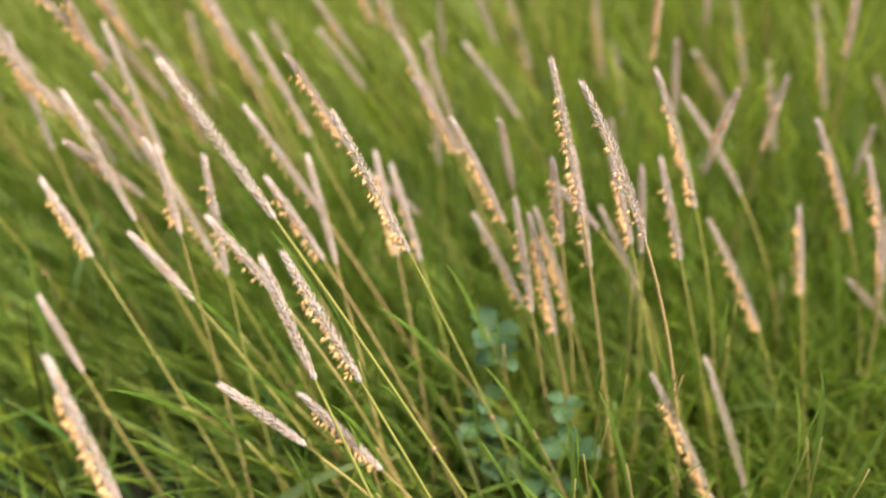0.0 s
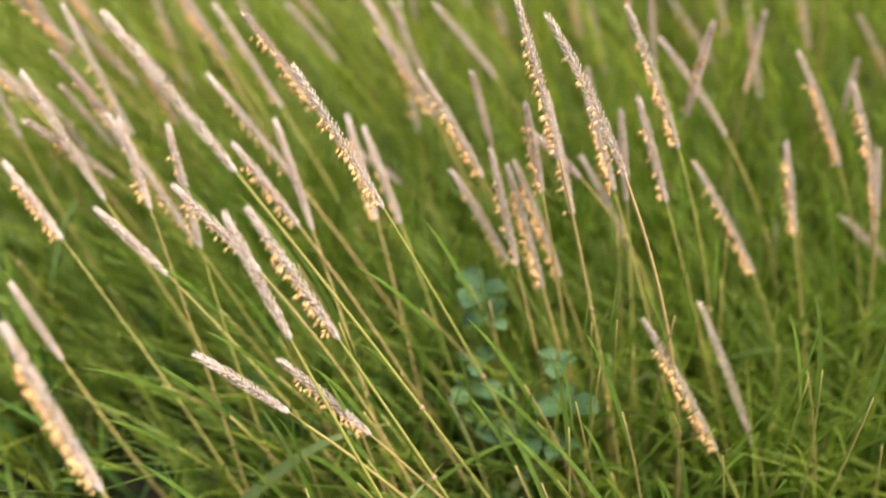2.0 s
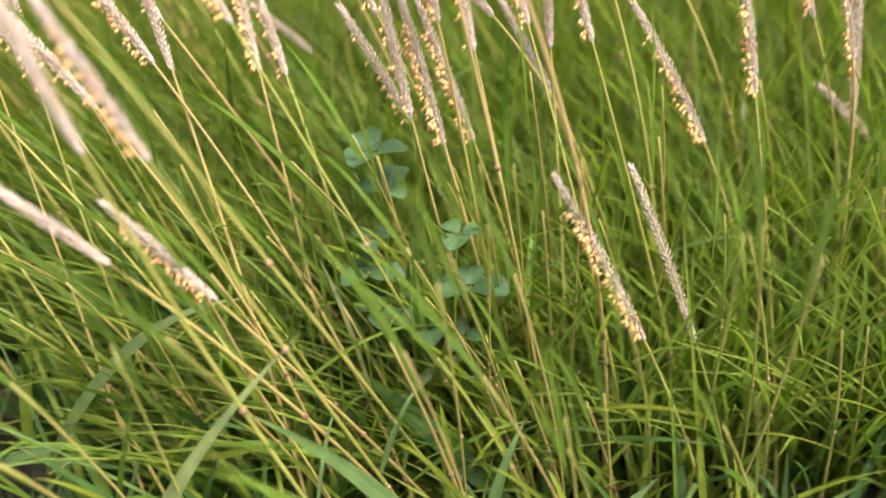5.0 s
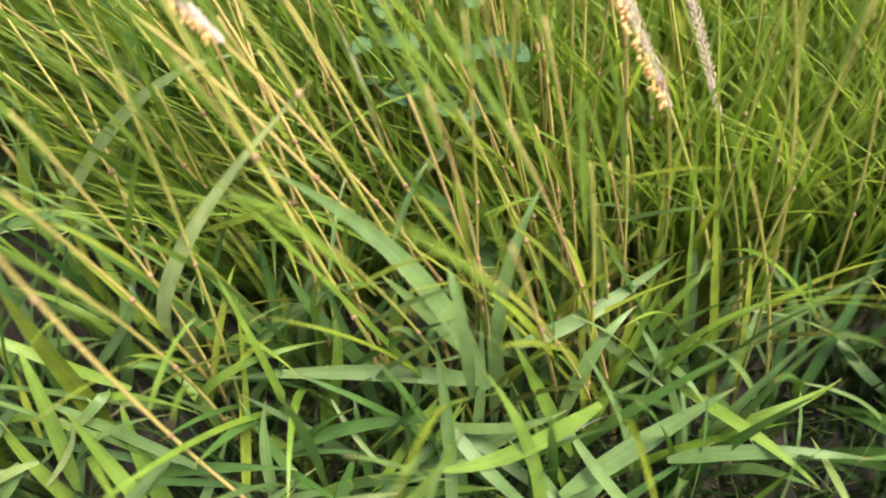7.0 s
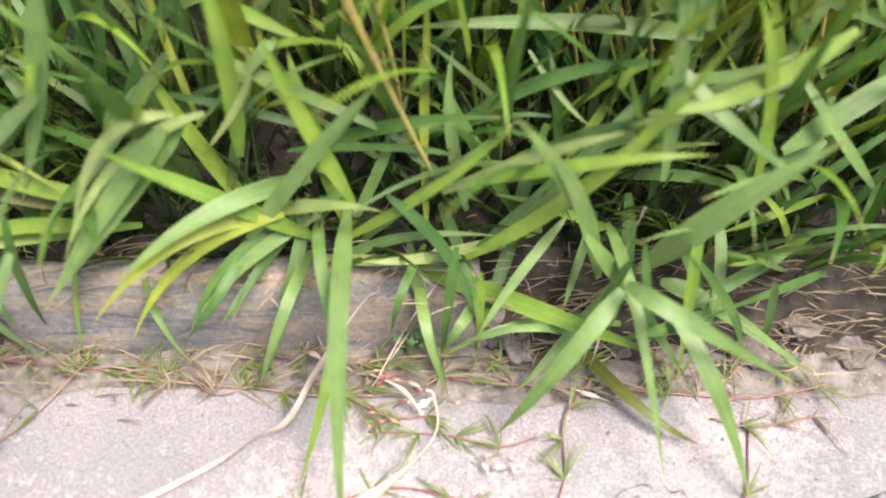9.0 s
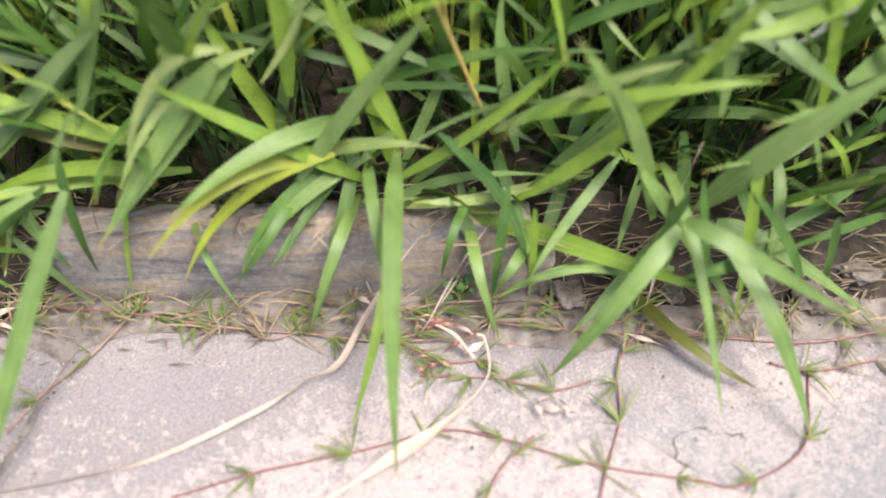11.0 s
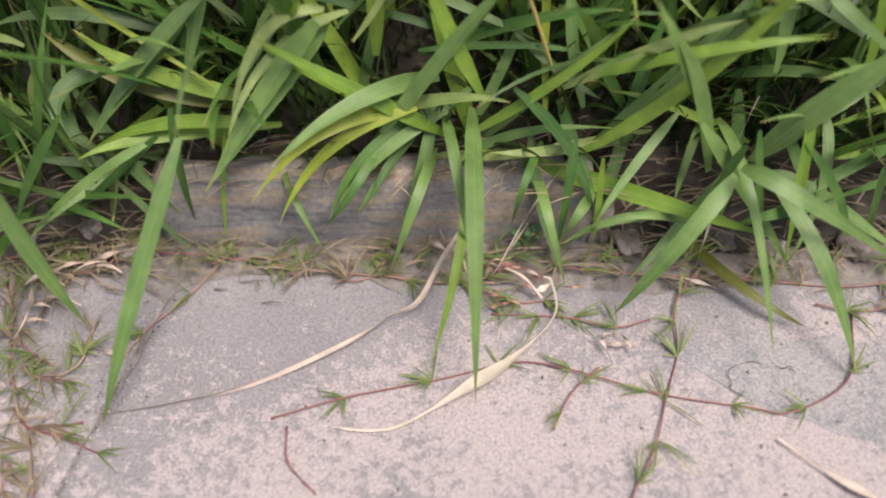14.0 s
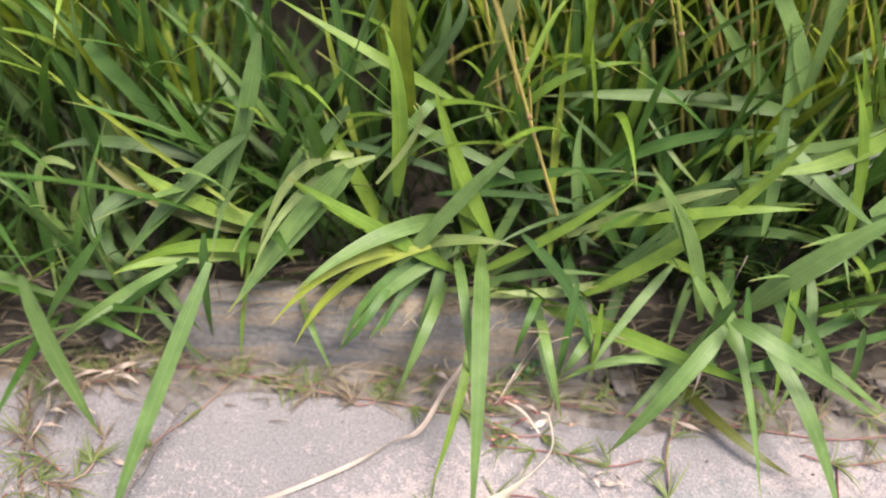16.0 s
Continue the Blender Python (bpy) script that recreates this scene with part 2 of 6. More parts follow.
def layered_material(name):
    """Weathered kerb concrete: streaks and thin layers along its length, rust-brown and blue-grey stains, chips."""
    m, t, b = material(name)
    co = t.nodes.new("ShaderNodeTexCoord")
    mp = t.nodes.new("ShaderNodeMapping")
    mp.inputs["Scale"].default_value = (7.0, 60.0, 60.0)
    t.links.new(co.outputs["Object"], mp.inputs["Vector"])
    n = node(t, "TexNoise", Scale=1.0, Detail=6.0, Roughness=0.65, Distortion=0.4)
    t.links.new(mp.outputs["Vector"], n.inputs["Vector"])
    r = ramp(t, [(0.28, (0.058, 0.05, 0.046)), (0.4, (0.148, 0.143, 0.146)), (0.5, (0.21, 0.19, 0.177)), (0.57, (0.25, 0.195, 0.143)), (0.7, (0.315, 0.277, 0.25))])
    t.links.new(n.outputs["Fac"], r.inputs["Fac"])
    g = node(t, "TexNoise", Scale=160.0, Detail=5.0, Roughness=0.7)
    t.links.new(co.outputs["Object"], g.inputs["Vector"])
    gr = ramp(t, [(0.3, (0.6, 0.58, 0.56)), (0.7, (1.3, 1.28, 1.26))])
    t.links.new(g.outputs["Fac"], gr.inputs["Fac"])
    t.links.new(mix(t, 0.85, r.outputs["Color"], gr.outputs["Color"], "MULTIPLY"), b.inputs["Base Color"])
    b.inputs["Roughness"].default_value = 0.9
    b1 = node(t, "Bump", Strength=0.8, Distance=0.004)
    t.links.new(n.outputs["Fac"], b1.inputs["Height"])
    b2 = node(t, "Bump", Strength=0.5, Distance=0.0015)
    t.links.new(g.outputs["Fac"], b2.inputs["Height"])
    t.links.new(b1.outputs["Normal"], b2.inputs["Normal"])
    t.links.new(b2.outputs["Normal"], b.inputs["Normal"])
    return m


KERB = layered_material("kerb_concrete")
RUBBLE = plain_material("broken_concrete", [(0.3, (0.07, 0.055, 0.045)), (0.5, (0.15, 0.125, 0.11)), (0.7, (0.25, 0.22, 0.2))], 110, 0.95, 0.8, 0.003, spread=0.2)


# ---- mesh helpers ----
def part(name, bm, mat, parent=None, label="", smooth=True):
    """One mesh object from a bmesh, under a thing or a part."""
    me = bpy.data.meshes.new(name)
    bm.to_mesh(me)
    bm.free()
    me.materials.append(mat)
    if smooth:
        for p in me.polygons:
            p.use_smooth = True
    ob = new(name, me)
    if parent:
        ob.parent = parent
    if label:
        ob["label"] = label
    return ob


def bezier(b, c, e, s):
    return b * (1 - s) ** 2 + c * (2 * s * (1 - s)) + e * s * s


def bank(y):
    """Height of the soil: level under the pavement, a rising grassy bank behind the kerb."""
    if y < 0.13:
        return -0.012
    return 0.05 + 0.36 * (min(y, 3.6) - 0.13) + 0.05 * min(max(y - 3.6, 0), 8)


def add_leaf(bm, uv, b, c, e, width, segs=9, fold=0.22, twist=0.0, base=0.42, face=(0, 0, 1)):
    """A grass leaf along a bent line: narrow sheath end, widest in its first half, pointed tip, folded along the midrib."""
    b, c, e = Vector(b), Vector(c), Vector(e)
    up = Vector(face).normalized()
    rows = []
    for i in range(segs + 1):
        s = i / segs
        p = bezier(b, c, e, s)
        tan = ((c - b) * (1 - s) + (e - c) * s).normalized()
        side = tan.cross(up)
        if side.length < 0.15:
            side = tan.cross(Vector((0.3, -0.9, 0.3)) if up.z > 0.9 else Vector((0, 0, 1)))
        side.normalize()
        side = Matrix.Rotation(twist * (s - 0.3), 3, tan) @ side
        nrm = side.cross(tan).normalized()
        w = width / 2 * (base + (1 - base) * min(1, s / 0.16)) * (1 - max(0, (s - 0.4) / 0.6) ** 1.45)
        w = max(w, width * 0.015)
        wave = 0.06 * width * math.sin(9 * s + 40 * b.x)
        rows.append([bm.verts.new(p + side * (k * w) + nrm * (abs(k) * w * fold + wave * k)) for k in (-1, 0, 1)])
    for i in range(segs):
        for k in range(2):
            f = bm.faces.new((rows[i][k], rows[i][k + 1], rows[i + 1][k + 1], rows[i + 1][k]))
            for loop, (u, v) in zip(f.loops, ((k / 2, i), ((k + 1) / 2, i), ((k + 1) / 2, i + 1), (k / 2, i + 1))):
                loop[uv].uv = (u, v / segs)


def add_tube(bm, points, radii, sides=6):
    """A tube through the points."""
    rings = []
    for i, (p, r) in enumerate(zip(points, radii)):
        tan = (points[min(i + 1, len(points) - 1)] - points[max(i - 1, 0)]).normalized()
        u = tan.orthogonal().normalized()
        v = tan.cross(u)
        rings.append([bm.verts.new(p + (u * math.cos(q) + v * math.sin(q)) * r) for q in (2 * math.pi * k / sides for k in range(sides))])
    for a_ring, b_ring in zip(rings, rings[1:]):
        for k in range(sides):
            bm.faces.new((a_ring[k], a_ring[(k + 1) % sides], b_ring[(k + 1) % sides], b_ring[k]))
    bm.faces.new(rings[0][::-1])
    bm.faces.new(rings[-1])


def smooth_line(points, steps=6):
    """A Catmull-Rom line through the points."""
    pts = [Vector(p) for p in points]
    pts = [pts[0] * 2 - pts[1], *pts, pts[-1] * 2 - pts[-2]]
    out = []
    for p0, p1, p2, p3 in zip(pts, pts[1:], pts[2:], pts[3:]):
        for i in range(steps):
            s = i / steps
            out.append(0.5 * (2 * p1 + (p2 - p0) * s + (2 * p0 - 5 * p1 + 4 * p2 - p3) * s * s + (3 * p1 - p0 - 3 * p2 + p3) * s ** 3))
    return out + [pts[-2]]


def leaf_mesh():
    bm = bmesh.new()
    return bm, bm.loops.layers.uv.new("leaf")


# ---- ground, pavement, kerb ----
bm = bmesh.new()
xs = [-80, -30, -12, -6, *np.linspace(-3, -0.8, 12), *np.linspace(-0.78, 0.98, 89), *np.linspace(1.1, 3.4, 12), 6, 12, 30, 80]
ys = [-80, -30, -10, -4, -2, -1, -0.5, -0.2, 0.0, 0.03, 0.045, 0.06, 0.075, 0.09, 0.105, 0.12, 0.135, *np.linspace(0.16, 3.6, 50), 6, 12, 30, 80]


def soil_height(x, y):
    """The bank, and crumbled soil that spills to the joint where the kerb has sunk."""
    if y > 0.15:
        return bank(y) + 0.02 * noise.noise((x * 4, y * 4, 0))
    sunk = min(1, max(0, (abs(x + 0.085) - 0.235) / 0.03))
    spill = min(1, max(0, (y - 0.035) / 0.11)) * 0.066
    return -0.012 + sunk * (spill + 0.008 * noise.noise((x * 30, y * 30, 0)) + 0.004 * noise.noise((x * 90, y * 90, 4))) * (y > 0.02) + (0.06 if y > 0.132 else 0) * (1 - sunk)


grid = [[bm.verts.new((x, y, soil_height(x, y))) for x in xs] for y in ys]
for r0, r1 in zip(grid, grid[1:]):
    for i in range(len(xs) - 1):
        bm.faces.new((r0[i], r0[i + 1], r1[i + 1], r1[i]))
ground = tagged(part("ground", bm, SOIL), "dark brown soil rising as a bank behind the kerb", "ground", kind="structure")


def flat_piece(name, corners, top, thick, mat, parent, rough_edge=0.006, rings=9, seed=0, lip=0.006, bevel=0.3):
    """A flat slab with an uneven broken outline, rounded edges and a slightly wavy top."""
    rng = random.Random(seed)
    n = len(corners)
    line = []
    for i in range(n):
        p, q = Vector(corners[i]), Vector(corners[(i + 1) % n])
        k = max(2, int((q - p).length / 0.02))
        k = min(k, 30)
        for j in range(k):
            w = p.lerp(q, j / k)
            off = rough_edge * noise.noise((w.x * 23 + seed, w.y * 23, seed)) + rng.uniform(-1, 1) * rough_edge * 0.25
            d = (q - p).normalized()
            line.append(w + Vector((-d.y, d.x)) * off)
    mid = sum(line, Vector((0, 0))) / len(line)
    bm = bmesh.new()
    prev = None
    levels = [(1.0, -thick), (1.0, top - lip), (0.992, top - lip / 4), (0.98, top)] + [(0.97 * (1 - i / rings), top) for i in range(rings)]
    for r, z in levels:
        ring = []
        for w in line:
            p = mid + (w - mid) * r
            if 0.98 <= r < 1 or (r == 1.0 and z > -thick):
                e = (w - mid).normalized()
                p = w - e * (1 - r) * bevel
            dz = 0.0006 * noise.noise((p.x * 30, p.y * 30, seed)) if z > -thick else 0
            ring.append(bm.verts.new((p.x, p.y, z + dz)))
        if prev:
            for i in range(len(line)):
                bm.faces.new((prev[i], prev[(i + 1) % len(line)], ring[(i + 1) % len(line)], ring[i]))
        prev = ring
    bm.faces.new(prev)
    return part(name, bm, mat, parent)


pavement = tagged(new("pavement"), "weathered grey concrete pavement with worn pale patches", "pavement", kind="structure")
flat_piece("slab", [(-0.62, -1.3), (1.0, -1.3), (1.0, 0.0), (0.45, 0.004), (0.33, 0.012), (0.2, 0.002), (0.1, 0.012), (-0.03, 0.014),
                    (-0.12, 0.03), (-0.22, 0.032), (-0.293, 0.012), (-0.361, -0.2)], 0.0, 0.06, SLAB, pavement, seed=1)
flat_piece("slab", [(-1.6, -1.3), (-0.6235, -1.3), (-0.364, -0.2), (-0.298, 0.0), (-0.36, 0.03), (-0.5, 0.035), (-1.6, 0.03)], -0.002, 0.06, SLAB, pavement, seed=2)
flat_piece("slab", [(1.012, -1.3), (2.2, -1.3), (2.2, -0.01), (1.012, -0.01)], 0.0, 0.06, SLAB, pavement, seed=3)
flat_piece("mortar_patch", [(0.2, -0.062), (0.269, -0.053), (0.43, -0.058), (0.62, -0.07), (0.6, -0.19), (0.345, -0.155),
                            (0.241, -0.105)], 0.0006, 0.004, MORTAR, pavement, 0.012, seed=4, lip=0.0005, bevel=0.05)
more = [(x, -1.3 - 1.312 * k, x + 1.99, -0.012 - 1.312 * k) for k in (1, 2) for x in (-6.0, -4.0, -2.0, 0.0, 2.0, 4.0)]
more += [(2.212, -1.3, 4.2, -0.01), (4.212, -1.3, 6.2, -0.01), (-3.6, -1.3, -1.612, 0.03), (-5.6, -1.3, -3.612, 0.03)]
for i, (x0, y0, x1, y1) in enumerate(more):
    flat_piece("slab", [(x0, y0), (x1, y0), (x1, y1), (x0, y1)], 0.0, 0.06, SLAB, pavement, seed=5 + i)


bm = bmesh.new()
rng = random.Random(3)
jx, jy = np.linspace(-1.6, 1.6, 161), np.linspace(-0.4, 0.09, 40)
grid = [[bm.verts.new((x, y, -0.0042 + 0.003 * noise.noise((x * 35, y * 35, 2)) + 0.0025 * noise.noise((x * 110, y * 110, 5)))) for x in jx] for y in jy]
for r0, r1 in zip(grid, grid[1:]):
    for i in range(len(jx) - 1):
        bm.faces.new((r0[i], r0[i + 1], r1[i + 1], r1[i]))
tagged(part("joint_fill", bm, DUST), "dusty grey-brown crumbs filling the pavement joint", "joint", kind="structure")


def kerb_stone(x0, x1, profile, rough, seed):
    """A rounded kerb stone with a weathered, layered face."""
    bm = bmesh.new()
    n = max(6, int((x1 - x0) / 0.008))
    rows = []
    for i in range(n + 1):
        x = x0 + (x1 - x0) * i / n
        end = min(1.0, 0.35 + 8 * min(x - x0, x1 - x) / 0.1)
        row = []
        for j, (y, z) in enumerate(profile):
            d = rough * (noise.noise((x * 14, z * 60 + seed, y * 20)) + 0.5 * noise.noise((x * 60, z * 130, seed)))
            row.append(bm.verts.new((x, y + d - (0.012 * (1 - end) if j < 4 else 0) * -1, z * (0.86 + 0.14 * end) + (d * 0.6 if z > 0 else 0))))
        rows.append(row)
    m = len(profile)
    for r0, r1 in zip(rows, rows[1:]):
        for j in range(m - 1):
            bm.faces.new((r0[j], r1[j], r1[j + 1], r0[j + 1]))
    bm.faces.new(rows[0])
    bm.faces.new(rows[-1][::-1])
    return part("kerb_stone", bm, KERB, kerb)


kerb = tagged(new("kerb"), "low rounded grey concrete kerb half hidden under grass", "kerb", kind="structure")
FACE = [(0.062, -0.03), (0.066, 0.0), (0.07, 0.012), (0.073, 0.024), (0.079, 0.036), (0.083, 0.047), (0.091, 0.058), (0.1, 0.066),
        (0.109, 0.068), (0.118, 0.069), (0.13, 0.068), (0.134, -0.03)]
kerb_stone(-0.315, 0.145, FACE, 0.0045, 1)
kerb_stone(0.15, 0.3, [(y + 0.012, z * 0.3) for y, z in FACE], 0.01, 2)
kerb_stone(-1.4, -0.81, FACE, 0.004, 4)
for i in range(4):
    kerb_stone(-2.4 - i, -1.41 - i, FACE, 0.004, 6 + i)
    kerb_stone(1.41 + i, 2.4 + i, FACE, 0.004, 10 + i)
kerb_stone(0.63, 1.4, FACE, 0.004, 5)


def rubble(x, y, size, seed, turn):
    """A rough broken lump of concrete."""
    bm = bmesh.new()
    bmesh.ops.create_icosphere(bm, subdivisions=3, radius=1)
    for v in bm.verts:
        c = v.co.copy()
        k = 1 + 0.45 * noise.noise(c * 1.4 + Vector((seed, 0, 0))) + 0.2 * noise.noise(c * 4 + Vector((seed, 3, 0))) + 0.08 * noise.noise(c * 11)
        v.co = Vector((c.x * 1.25 * k, c.y * 0.9 * k, max(-0.5, min(c.z * 0.62 * k, 0.42 + 0.1 * noise.noise(c * 3))))) * size
    ob = part("concrete_fragment", bm, RUBBLE, smooth=False)
    ob.matrix_basis = pose(x, y, soil_height(x, y) + size * 0.05, 8 * math.sin(seed), 8 * math.cos(seed), turn)
    return tagged(ob, "rough grey broken concrete lump in the dirt", "stone", "broken concrete lumps")


rng = random.Random(8)
for i, (x, y, size) in enumerate([(0.185, 0.062, 0.022), (0.215, 0.05, 0.014), (0.16, 0.075, 0.018), (0.24, 0.075, 0.02), (0.2, 0.085, 0.013), (0.285, 0.06, 0.016),
                                  (0.33, 0.05, 0.022), (0.375, 0.065, 0.017), (0.42, 0.05, 0.024), (0.47, 0.07, 0.02), (0.52, 0.05, 0.026), (0.265, 0.035, 0.008),
                                  (0.35, 0.02, 0.009), (0.46, 0.03, 0.011), (-0.35, 0.06, 0.014), (-0.39, 0.085, 0.018), (-0.46, 0.07, 0.013), (0.225, 0.028, 0.007)]):
    rubble(x, y, size * 0.75, i * 3.7, rng.uniform(0, 360))

# grit and crumbs lying in the joint and on the slabs
bm = bmesh.new()
rng = random.Random(5)
for i in range(900):
    in_joint = i < 620
    x = rng.uniform(-0.55, 0.6)
    y = rng.gauss(0.03, 0.025) if in_joint else rng.uniform(-0.3, 0.0)
    if not in_joint and rng.random() < 0.5:
        x = -0.3 - (0.0 - y) * 0.3 + rng.gauss(0, 0.012)
    r = rng.uniform(0.0006, 0.0024) * (1.5 if in_joint and rng.random() < 0.08 else 1)
    z = (-0.006 if in_joint else 0.001) + r * 0.4
    c = Vector((x, y, z))
    vs = [bm.verts.new(c + Vector(d) * r * rng.uniform(0.6, 1.2)) for d in ((1, 0, 0), (-1, 0, 0), (0, 1, 0), (0, -1, 0), (0, 0, 0.8), (0, 0, -0.6))]
    for p, q in ((0, 2), (2, 1), (1, 3), (3, 0)):
        bm.faces.new((vs[p], vs[q], vs[4]))
        bm.faces.new((vs[q], vs[p], vs[5]))
tagged(part("grit", bm, GRIT, smooth=False), "grey and brown grit in the joint of the pavement", "grit", kind="stuff")


# ---- grass: leaves, tufts, flowering stems ----
def tussock(label):
    return tagged(new("grass_tuft"), label, "grass", "broad-leaved grass tufts")


LEAF_COUNT = [0]


def leaf(tuft, b, c, e, width, tone, face=(0.08, -0.6, 0.8)):
    """One broad leaf of a tuft, from its base over a bend to its tip, turned to the light over the pavement."""
    LEAF_COUNT[0] += 1
    bm, uv = leaf_mesh()
    k = LEAF_COUNT[0]
    b, c, e = Vector(b), Vector(c), Vector(e)
    span = (c - b).length + (e - c).length
    if span < 0.2:
        b = b + ((b - c).normalized() + Vector((0, 0.25, -0.5))) * min(0.05, 0.2 - span)
    width = min(width, span * 0.13)
    add_leaf(bm, uv, b, c, e, width, 16, 0.16 + 0.14 * math.sin(k * 2.3), 0.5 * math.sin(k * 1.7), face=face)
    return part("leaf", bm, LEAF[tone], tuft)


def seed_head(bm_head, bm_fluff, bm_anther, line, flowers, rng):
    """A dense slender spike: overlapping husks, silky hairs, and anthers that hang on one side."""
    n = len(line) - 1

    def at(s):
        i = min(int(s * n), n - 1)
        return line[i].lerp(line[i + 1], s * n - i), (line[i + 1] - line[i]).normalized()

    for i in range(190):
        s = i / 190
        p, tan = at(s)
        u = tan.orthogonal().normalized()
        out = Matrix.Rotation(i * 2.4 + rng.uniform(-0.4, 0.4), 3, tan) @ u
        fat = 1.4 * math.sin(math.pi * (0.06 + s * 0.88)) ** 0.8
        d = (tan * 0.93 + out * (0.1 + 0.36 * fat)).normalized()
        ln, w = rng.uniform(0.0055, 0.008), 0.0014
        a0 = p + out * 0.0009
        side = d.cross(out).normalized()
        tip = a0 + d * ln + out * 0.0012 * fat
        m = a0 + d * ln * 0.45 + out * 0.0011 * fat
        v = [bm_head.verts.new(q) for q in (a0, m + side * w, m - side * w, tip, m + out * 0.0012)]
        for f in ((0, 1, 4), (0, 4, 2), (1, 3, 4), (4, 3, 2)):
            bm_head.faces.new([v[k] for k in f])
        if i % 2 == 0:
            for _ in range(4):
                o2 = (Matrix.Rotation(rng.uniform(0, 6.28), 3, tan) @ u)
                h0 = p + o2 * 0.001
                h1 = h0 + (tan * 0.9 + o2 * (0.12 + 0.42 * fat)).normalized() * rng.uniform(0.008, 0.012)
                sd = tan.cross(o2) * 0.00045
                bm_fluff.faces.new([bm_fluff.verts.new(q) for q in (h0 + sd, h0 - sd, h1)])
    for i in range(flowers):
        s = rng.uniform(0.12, 1.0) ** 0.8 * 0.95
        p, tan = at(1 - s)
        hang = Vector((-0.75, -0.5, -0.5)) + Vector((rng.gauss(0, 0.3), rng.gauss(0, 0.4), rng.gauss(0, 0.25)))
        hang.normalize()
        c = p + hang * rng.uniform(0.0045, 0.0115)
        ax = (hang + Vector((0, 0, -0.6))).normalized()
        sx = ax.orthogonal().normalized()
        sy = ax.cross(sx)
        r, ln = 0.0018, 0.0042
        v = [bm_anther.verts.new(q) for q in (c - ax * ln, c + sx * r, c + sy * r, c - sx * r, c - sy * r, c + ax * ln)]
        for k in range(4):
            bm_anther.faces.new((v[0], v[1 + k], v[1 + (k + 1) % 4]))
            bm_anther.faces.new((v[5], v[1 + (k + 1) % 4], v[1 + k]))


STALKS = [0]
STALK_LABELS = ("pale silky grass flower spike on a leaning thin stem", "beige grass flower spike on a leaning yellow-green stem",
                "beige grass spike with hanging orange anthers on its stem", "orange-flowering grass spike on a leaning yellow-green stem")


def stalk(b, c, e, head_from, bloom, with_leaf=True):
    """A flowering stem from the soil to the tip of its spike. bloom: 0 (silky, past flowering) to 3 (full of anthers)."""
    STALKS[0] += 1
    rng = random.Random(STALKS[0])
    b, c, e = Vector(b), Vector(c), Vector(e)
    thing = tagged(new("grass_stalk"), STALK_LABELS[bloom], "grass stalk", "flowering grass stalks")
    thing.location = b
    c, e = c - b, e - b
    b = Vector((0, 0, 0))
    r0 = rng.uniform(0.002, 0.0031)
    pts, rad = [], []
    for i in range(25):
        s = i / 24 * 0.995
        pts.append(bezier(b, c, e, s))
        rad.append(r0 * (1 - 0.55 * s) if s < head_from else 0.0007)
    bm = bmesh.new()
    add_tube(bm, pts, rad)
    stem = part("stem", bm, STEM, thing)
    for s in (rng.uniform(0.2, 0.3), rng.uniform(0.42, 0.52)):
        p, q = bezier(b, c, e, s), bezier(b, c, e, s + 0.012)
        d = (q - p).normalized() * 0.003
        bm = bmesh.new()
        add_tube(bm, [p - d, p - d * 0.4, p + d * 0.4, p + d], [r0 * 0.9, r0 * 1.35, r0 * 1.35, r0 * 0.9])
        part("stem_node", bm, STEM_NODE, stem)
    line = [bezier(b, c, e, head_from + (1 - head_from) * i / 16) for i in range(17)]
    bh, bf, ba = bmesh.new(), bmesh.new(), bmesh.new()
    seed_head(bh, bf, ba, line, (0, 16, 50, 95)[bloom], rng)
    head = part("seed_head", bh, HEAD, thing, smooth=False)
    tagged(part("hair_fringe", bf, HEAD_FLUFF, head, "silky white hairs", smooth=False), kind="stuff")
    if bloom:
        tagged(part("pollen_tassel", ba, ANTHER, head, "hanging orange anthers"), kind="stuff")
    else:
        ba.free()
    if with_leaf:
        s = rng.uniform(0.25, 0.45)
        p = bezier(b, c, e, s)
        q = rng.uniform(0, 6.28)
        ln = rng.uniform(0.1, 0.2)
        d = Vector((math.cos(q), math.sin(q) * 0.6, 0.9)).normalized()
        bm, uv = leaf_mesh()
        tip = p + d * ln + Vector((0, 0, -0.35 * ln))
        add_leaf(bm, uv, p, p + d * ln * 0.6, tip, rng.uniform(0.004, 0.008), 9)
        part("leaf", bm, LEAF[rng.choice(("lime", "green", "olive", "lime"))], thing)
    return thing


# flowering stems that stand out near the kerb
stalk((-0.054, 0.714, 0.254), (-0.137, 0.687, 0.590), (-0.261, 0.826, 0.873), 0.73, 1)
stalk((-0.030, 0.577, 0.205), (-0.124, 0.549, 0.592), (-0.261, 0.673, 0.846), 0.74, 0)
stalk((0.368, 0.370, 0.131), (0.156, 0.317, 0.709), (-0.067, 0.462, 0.976), 0.79, 0)
stalk((0.097, 0.538, 0.191), (-0.011, 0.519, 0.539), (-0.171, 0.649, 0.800), 0.73, 1)
stalk((-0.133, 1.029, 0.368), (-0.173, 1.014, 0.533), (-0.242, 1.130, 0.781), 0.69, 2)
stalk((0.030, 1.051, 0.376), (-0.021, 0.994, 0.526), (-0.196, 1.117, 0.765), 0.71, 1)
stalk((0.197, 0.723, 0.258), (0.105, 0.702, 0.579), (-0.069, 0.826, 0.864), 0.78, 1)
stalk((0.071, 1.123, 0.402), (0.022, 1.063, 0.550), (-0.102, 1.121, 0.773), 0.79, 0)
